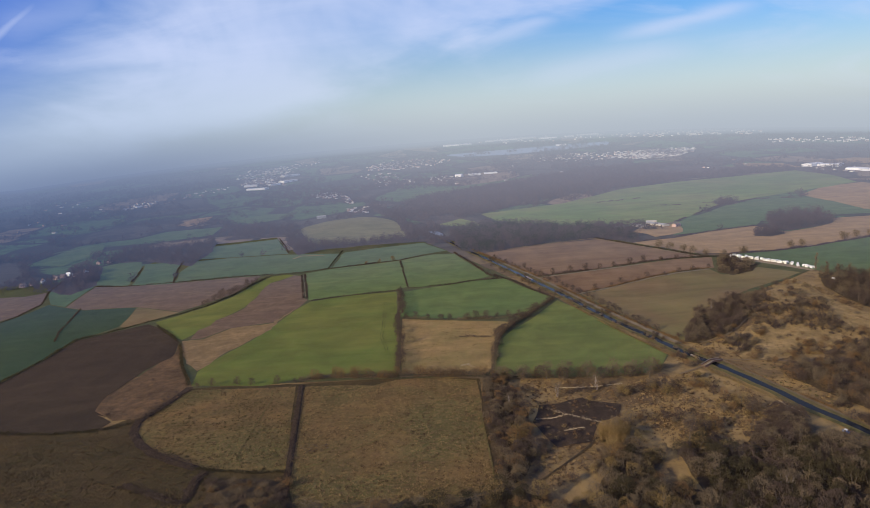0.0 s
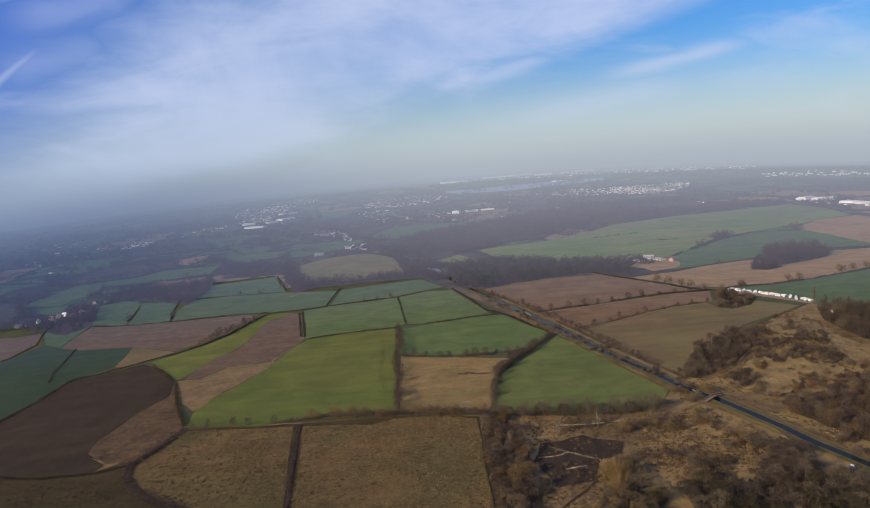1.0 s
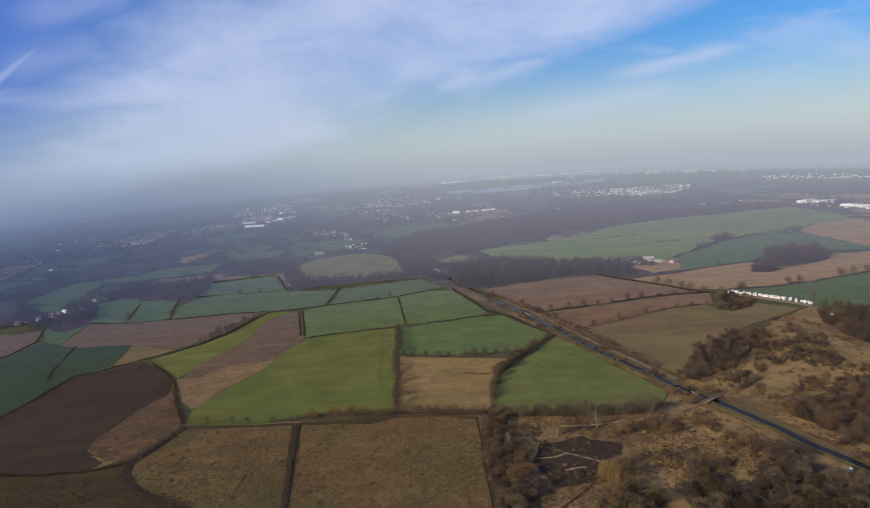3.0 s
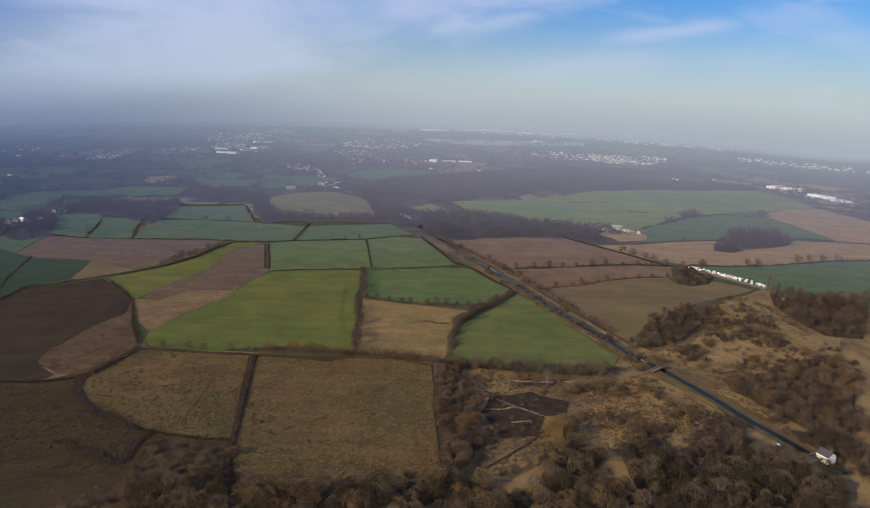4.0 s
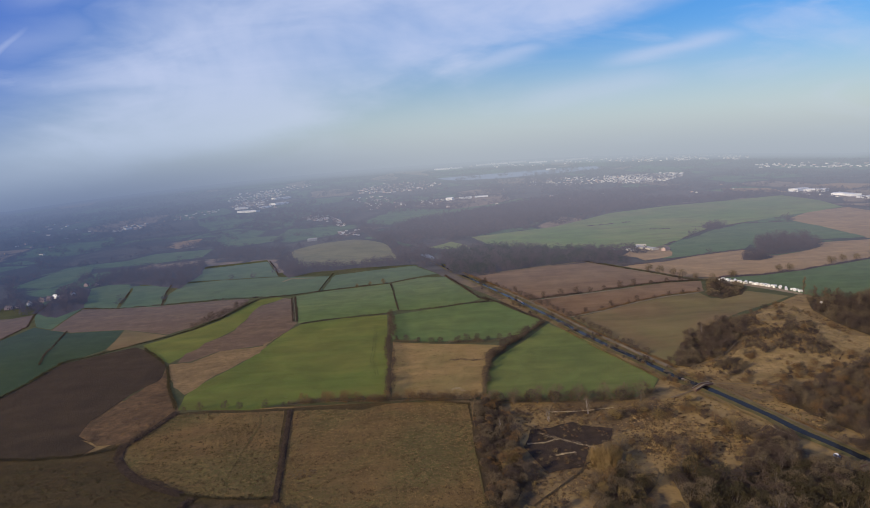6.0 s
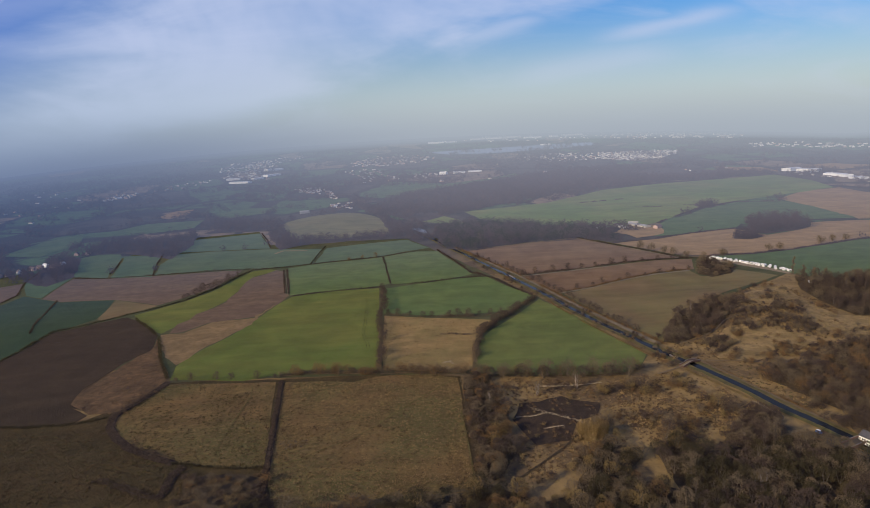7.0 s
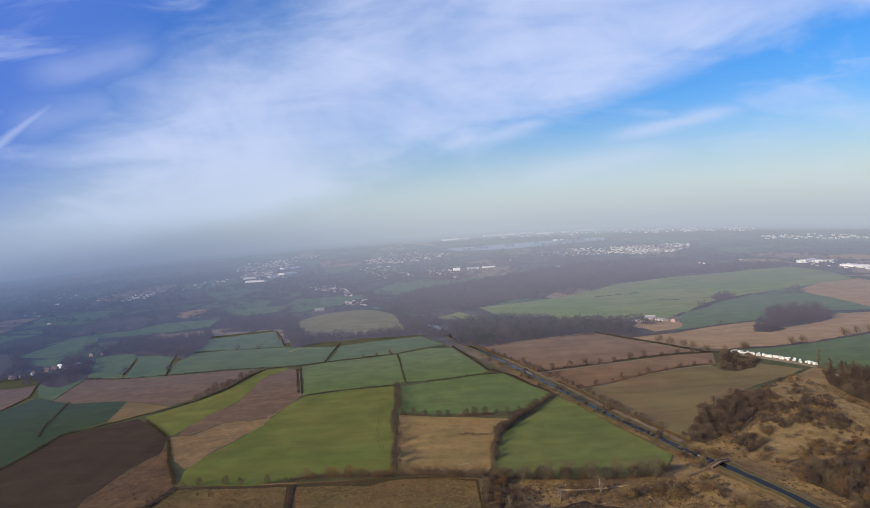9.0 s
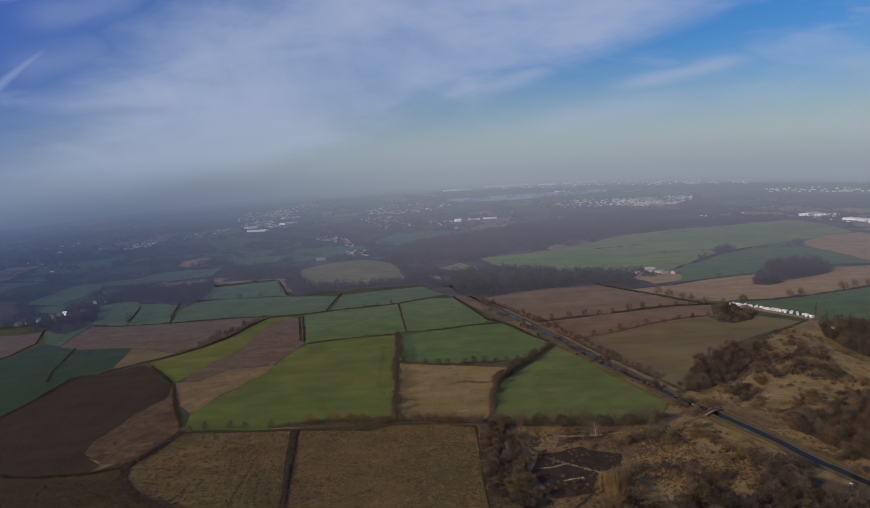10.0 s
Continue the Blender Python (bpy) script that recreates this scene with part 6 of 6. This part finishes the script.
street_houses("sunlit houses beside the bright town", [(496, 3387), (657, 3517), (857, 3501), (955, 3428), (861, 3156), (678, 3118), (524, 3198)], 34, 1.2, 0.55, 0.7)
street_houses("white sheds and houses along the skyline", [(272, 4579), (544, 4812), (947, 4699), (1354, 4667), (1484, 4439), (1244, 4293), (860, 4278), (416, 4397)], 60, 1.7, 0.4, 0.85)
street_houses("pale city buildings along the skyline", [(1213, 4317), (1468, 4633), (1722, 4545), (2047, 4379), (2111, 4124), (2000, 3907), (1706, 4033), (1384, 4142)], 50, 1.8, 0.5, 0.8)
street_houses("white and cream suburb along the skyline", [(1774, 3497), (1933, 3589), (2125, 3536), (2355, 3335), (2392, 3104), (2295, 2977), (2189, 3131), (1982, 3297), (1805, 3351)], 46, 1.6, 0.45, 0.85)
street_houses("small white farms and houses far off", [(-1338, 2609), (-1357, 2773), (-1283, 2801), (-1202, 2634), (-1272, 2592)], 24, 1.1, 0.45, 0.6)
street_houses("pale works and houses beside the wood", [(1347, 2326), (1492, 2309), (1499, 2140), (1466, 1967), (1402, 1903), (1409, 2065), (1357, 2223)], 30, 1.2, 0.4, 0.7)
street_houses("hazy houses along a distant lane", [(-1239, 2846), (-1222, 2997), (-1062, 3164), (-1000, 3012), (-1099, 2844), (-1181, 2767)], 34, 1.1, 0.45, 0.5)
street_houses("scattered houses on the hazy plain", [(-1734, 2486), (-2007, 3050), (-1861, 3177), (-1244, 2397), (-1268, 1955), (-1321, 1878)], 80, 1.2, 0.2, 0.4)
street_houses("scattered farms among the far woods", [(-297, 2383), (-42, 2491), (354, 3206), (694, 2847), (1302, 2788), (1533, 2754), (1291, 2396), (502, 2532), (50, 2563)], 120, 1.3, 0.16, 0.7)

# woods and hedgerow trees of the distance
away = []
while len(away) < 42000:
    d = rng.uniform(1250.0, 4300.0)
    a = rng.uniform(-0.80, 0.80)
    x, y = d * math.sin(a), d * math.cos(a)
    woody = noise.noise((x * 0.0024, y * 0.0017, 8.0)) + 0.5 * noise.noise((x * 0.009, y * 0.006, 3.0))
    line = min(abs(noise.noise((x * 0.0034, y * 0.0026, 40.0))), abs(noise.noise((x * 0.0034, y * 0.0026, 50.0))))
    away.append((x, y, woody > 0.26 or (line < 0.035 and woody > -0.6)))
away = [(x, y) for x, y, take in away if take and not any(inside((x, y), p) for p in PLOTS)]
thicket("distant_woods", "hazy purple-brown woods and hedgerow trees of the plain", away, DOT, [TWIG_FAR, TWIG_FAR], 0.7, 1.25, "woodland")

# ---- canal bridge ----


def canal_bridge(line, width):
    """Hump-backed brick bridge: arch barrel, two parapets with copings, deck."""
    (ax, ay), (bx, by) = line
    length = math.hypot(bx - ax, by - ay)
    root = new("canal_bridge")
    root.matrix_basis = Matrix.Translation(((ax + bx) / 2, (ay + by) / 2, 0.2)) @ pose(0, 0, 0, 0, 0, math.degrees(math.atan2(by - ay, bx - ax)))
    steps = 14
    hump = lambda t: 1.9 + 0.8 * math.cos(math.pi * t)
    arch = lambda t: max(-0.3, 2.1 * math.sqrt(max(0.0, 1 - (t * length / 2 / 5.4) ** 2))) if abs(t * length / 2) < 5.4 else -0.4

    def strip(y0, y1, low, high):
        bm = bmesh.new()
        rows = []
        for i in range(steps + 1):
            t = -1 + 2 * i / steps
            x = t * length / 2
            rows.append([bm.verts.new((x, y, z)) for y, z in ((y0, low(t)), (y1, low(t)), (y1, high(t)), (y0, high(t)))])
        for a, b in zip(rows, rows[1:]):
            for k in range(4):
                m = (k + 1) % 4
                bm.faces.new((a[k], a[m], b[m], b[k]))
        bm.faces.new(rows[0][::-1])
        bm.faces.new(rows[-1])
        bmesh.ops.recalc_face_normals(bm, faces=bm.faces[:])
        return bm

    h = width / 2
    part("barrel", strip(-h, h, arch, lambda t: hump(t) - 0.1), BRICK, root)
    part("deck", strip(-h + 0.4, h - 0.4, lambda t: hump(t) - 0.1, lambda t: hump(t)), TOWPATH, root, "worn sandy bridge deck")
    for s in (-1, 1):
        wall = part("parapet", strip(s * h - 0.2, s * h + 0.2, lambda t: hump(t) - 0.15, lambda t: hump(t) + 1.0), BRICK, root)
        part("coping", strip(s * h - 0.28, s * h + 0.28, lambda t: hump(t) + 1.0, lambda t: hump(t) + 1.15), STONE, wall, "pale stone coping")
    return root


tagged(canal_bridge([(225.9, 538.1), (247.4, 551.1)], 4.3), "small hump-backed brick bridge over the canal", "bridge")
tagged(canal_bridge([(270.6, 379.9), (298.6, 388.6)], 7.2), "broad brick road bridge beside the white house", "bridge")

# ---- white house by the canal ----
building("canal_house", "white two-storey canalside house with a slate roof", [(287.5, 386.9), (290.3, 379.0)], 8.28, 5.76, 8.64, WHITE, SLATE, 5, "house", chimney=True)
path("pale lane past the white house", [(299.7, 406.4), (313.0, 420.4), (327.9, 434.3), (353.3, 456.0)], 2.52, STONE)


# ---- boats ----
def narrowboat(label, line, hull_mat, cabin_mat, cabin_share=0.7):
    (ax, ay), (bx, by) = line
    length = math.hypot(bx - ax, by - ay)
    root = new("narrowboat")
    root.matrix_basis = Matrix.Translation(((ax + bx) / 2, (ay + by) / 2, 0.30)) @ pose(0, 0, 0, 0, 0, math.degrees(math.atan2(by - ay, bx - ax)))
    bm = bmesh.new()
    rows = []
    for i in range(13):
        t = -1 + 2 * i / 12
        w = 1.05 * (1 - max(0.0, abs(t) - 0.72) ** 2 / 0.085)
        w = max(w, 0.08)
        sheer = 0.75 + 0.35 * max(0.0, abs(t) - 0.6) ** 2 / 0.16
        rows.append([bm.verts.new((t * length / 2, y, z)) for y, z in ((-w * 0.8, -0.3), (w * 0.8, -0.3), (w, sheer), (-w, sheer))])
    for a, b in zip(rows, rows[1:]):
        for k in range(4):
            bm.faces.new((a[k], a[(k + 1) % 4], b[(k + 1) % 4], b[k]))
    bm.faces.new(rows[0][::-1])
    bm.faces.new(rows[-1])
    bmesh.ops.recalc_face_normals(bm, faces=bm.faces[:])
    part("hull", bm, hull_mat, root)
    c = length * cabin_share
    cab = part("cabin", blocks((c, 1.75, 0.95, -0.04 * length, 0, 0.75), bevel=0.08), cabin_mat, root)
    part("roof", blocks((c + 0.1, 1.85, 0.08, -0.04 * length, 0, 1.70)), cabin_mat, cab)
    for i in range(5):
        for s in (-1, 1):
            part("window", blocks((0.9, 0.06, 0.45, (-0.4 + 0.2 * i) * c - 0.04 * length, s * 0.89, 1.05)), GLASS_DARK, cab)
    part("bow_rail", blocks((0.9, 0.9, 0.08, length * 0.41, 0, 1.12)), hull_mat, root)
    return tagged(root, label, "boat")


BLUE_PAINT = plain("faded_blue_boat_paint", (0.10, 0.16, 0.30), (0.08, 0.13, 0.25), 0.6, 0.5)
narrowboat("white and blue narrowboat moored on the canal", [(125.4, 962.2), (131.4, 932.4)], BLUE_PAINT, STONE)
narrowboat("grey narrowboat moored under the bank", [(226.3, 567.8), (228.5, 561.7)], SLATE, STONE)
narrowboat("small blue cruiser with a white cabin near the white house", [(266.4, 404.7), (268.1, 400.2)], BLUE_PAINT, WHITE, 0.4)


# ---- caravans ----
def caravan(label, x, y, turn, length, van_mat):
    root = new("caravan")
    root.matrix_basis = Matrix.Translation((x, y, rise(x, y) + 0.2)) @ pose(0, 0, 0, 0, 0, turn)
    body = part("body", blocks((length, 3.0, 2.7, 0, 0, 0.45), bevel=0.25), van_mat, root)
    for s in (-1, 1):
        part("window", blocks((length * 0.5, 0.05, 0.8, 0.1 * length, s * 1.515, 1.6)), GLASS_DARK, body)
        wheel = bmesh.new()
        bmesh.ops.create_cone(wheel, cap_ends=True, segments=12, radius1=0.32, radius2=0.32, depth=0.2, matrix=pose(0, s * 1.35, 0.32, 90))
        part("wheel", wheel, SLATE, root)
    part("door", blocks((0.65, 0.05, 1.7, -0.28 * length, -1.52, 0.6)), STONE, body)
    part("end_window", blocks((0.05, 2.1, 0.8, length / 2 + 0.01, 0, 1.6)), GLASS_DARK, body)
    part("drawbar", blocks((1.2, 0.12, 0.1, -length / 2 - 0.6, 0, 0.5)), SLATE, root)
    part("roof_hatch", blocks((0.6, 0.6, 0.12, 0, 0, 3.15)), STONE, root)
    return tagged(root, label, "caravan", group="caravans in the row")


CREAM = plain("cream_caravan_shell", (0.74, 0.70, 0.62), (0.64, 0.60, 0.53), 0.4, 0.5)
for i, p in enumerate(resample([(470, 1007), (486.7, 981.5), (503.4, 945.2), (519.2, 912.0), (528.8, 882.0)], 3.4)):
    nudge = Vector((rng.normal(0, 1.5), 7.5 * (i % 3) - 6.0 + rng.normal(0, 1.5), 0))
    caravan("white touring caravan parked in a row" if i % 3 else "cream touring caravan parked in a row", p.x + nudge.x, p.y + nudge.y, 40 + rng.normal(0, 45), rng.uniform(4.8, 8.0), WHITE if i % 3 else CREAM)
path("worn gravel strip under the caravans", [(457.1, 995.0), (480.7, 969.2), (497.3, 933.8), (513.1, 901.4), (525.2, 871.8)], 16.2, TRACK, 0.16)

brushwood("broken pale branches on the peat", [(61.9, 454.0), (74.9, 454.2), (84.5, 458.8)], 1.26)
brushwood("short pale branch line on the peat", [(79.0, 431.8), (87.7, 434.2), (94.2, 435.2)], 0.9)

caravan("white van parked among the poplars", 512.9, 811.3, 70, 6.0, WHITE)
building("pale_house", "pale house at the foot of the rounded hill", [(-396, 1952), (-369, 1963)], 9.0, 6.0, 9.0, GREY_FAR, GREY_FAR, 0, "house", chimney=True)

brushwood("pale reed litter along the canal edge", [(251.1, 457.1), (253.3, 445.6), (256.4, 436.4)], 2.16)
brushwood("pale fallen branches by the hedge", [(8.2, 583.2), (13.9, 588.9), (17.8, 580.5)], 3.6)

thicket("reed_patch", "dark brown rush patch in the rough pasture", spots([(-121.5, 435.0), (-116.3, 439.9), (-98.6, 434.9), (-95.0, 426.1), (-108.7, 423.0), (-117.1, 424.5)], 3.06), SCRUB, [BARK, TWIG_DARK, TWIG], 0.3, 0.5, "rushes")
thicket("peat_scrub", "low scrub and dead bracken on the peat's edge", clustered(bigger([(61.4, 485.1), (78.5, 489.1), (89.9, 490.8), (123.8, 466.9), (117.2, 447.3), (101.6, 431.6), (96.5, 419.1), (72.7, 418.9), (62.6, 424.2)], 1.2), 4.68, 0.050, 0.05, 71.0), SCRUB, [BARK, TWIG_DARK, TWIG_WARM, TWIG], 0.3, 0.7, "scrub")
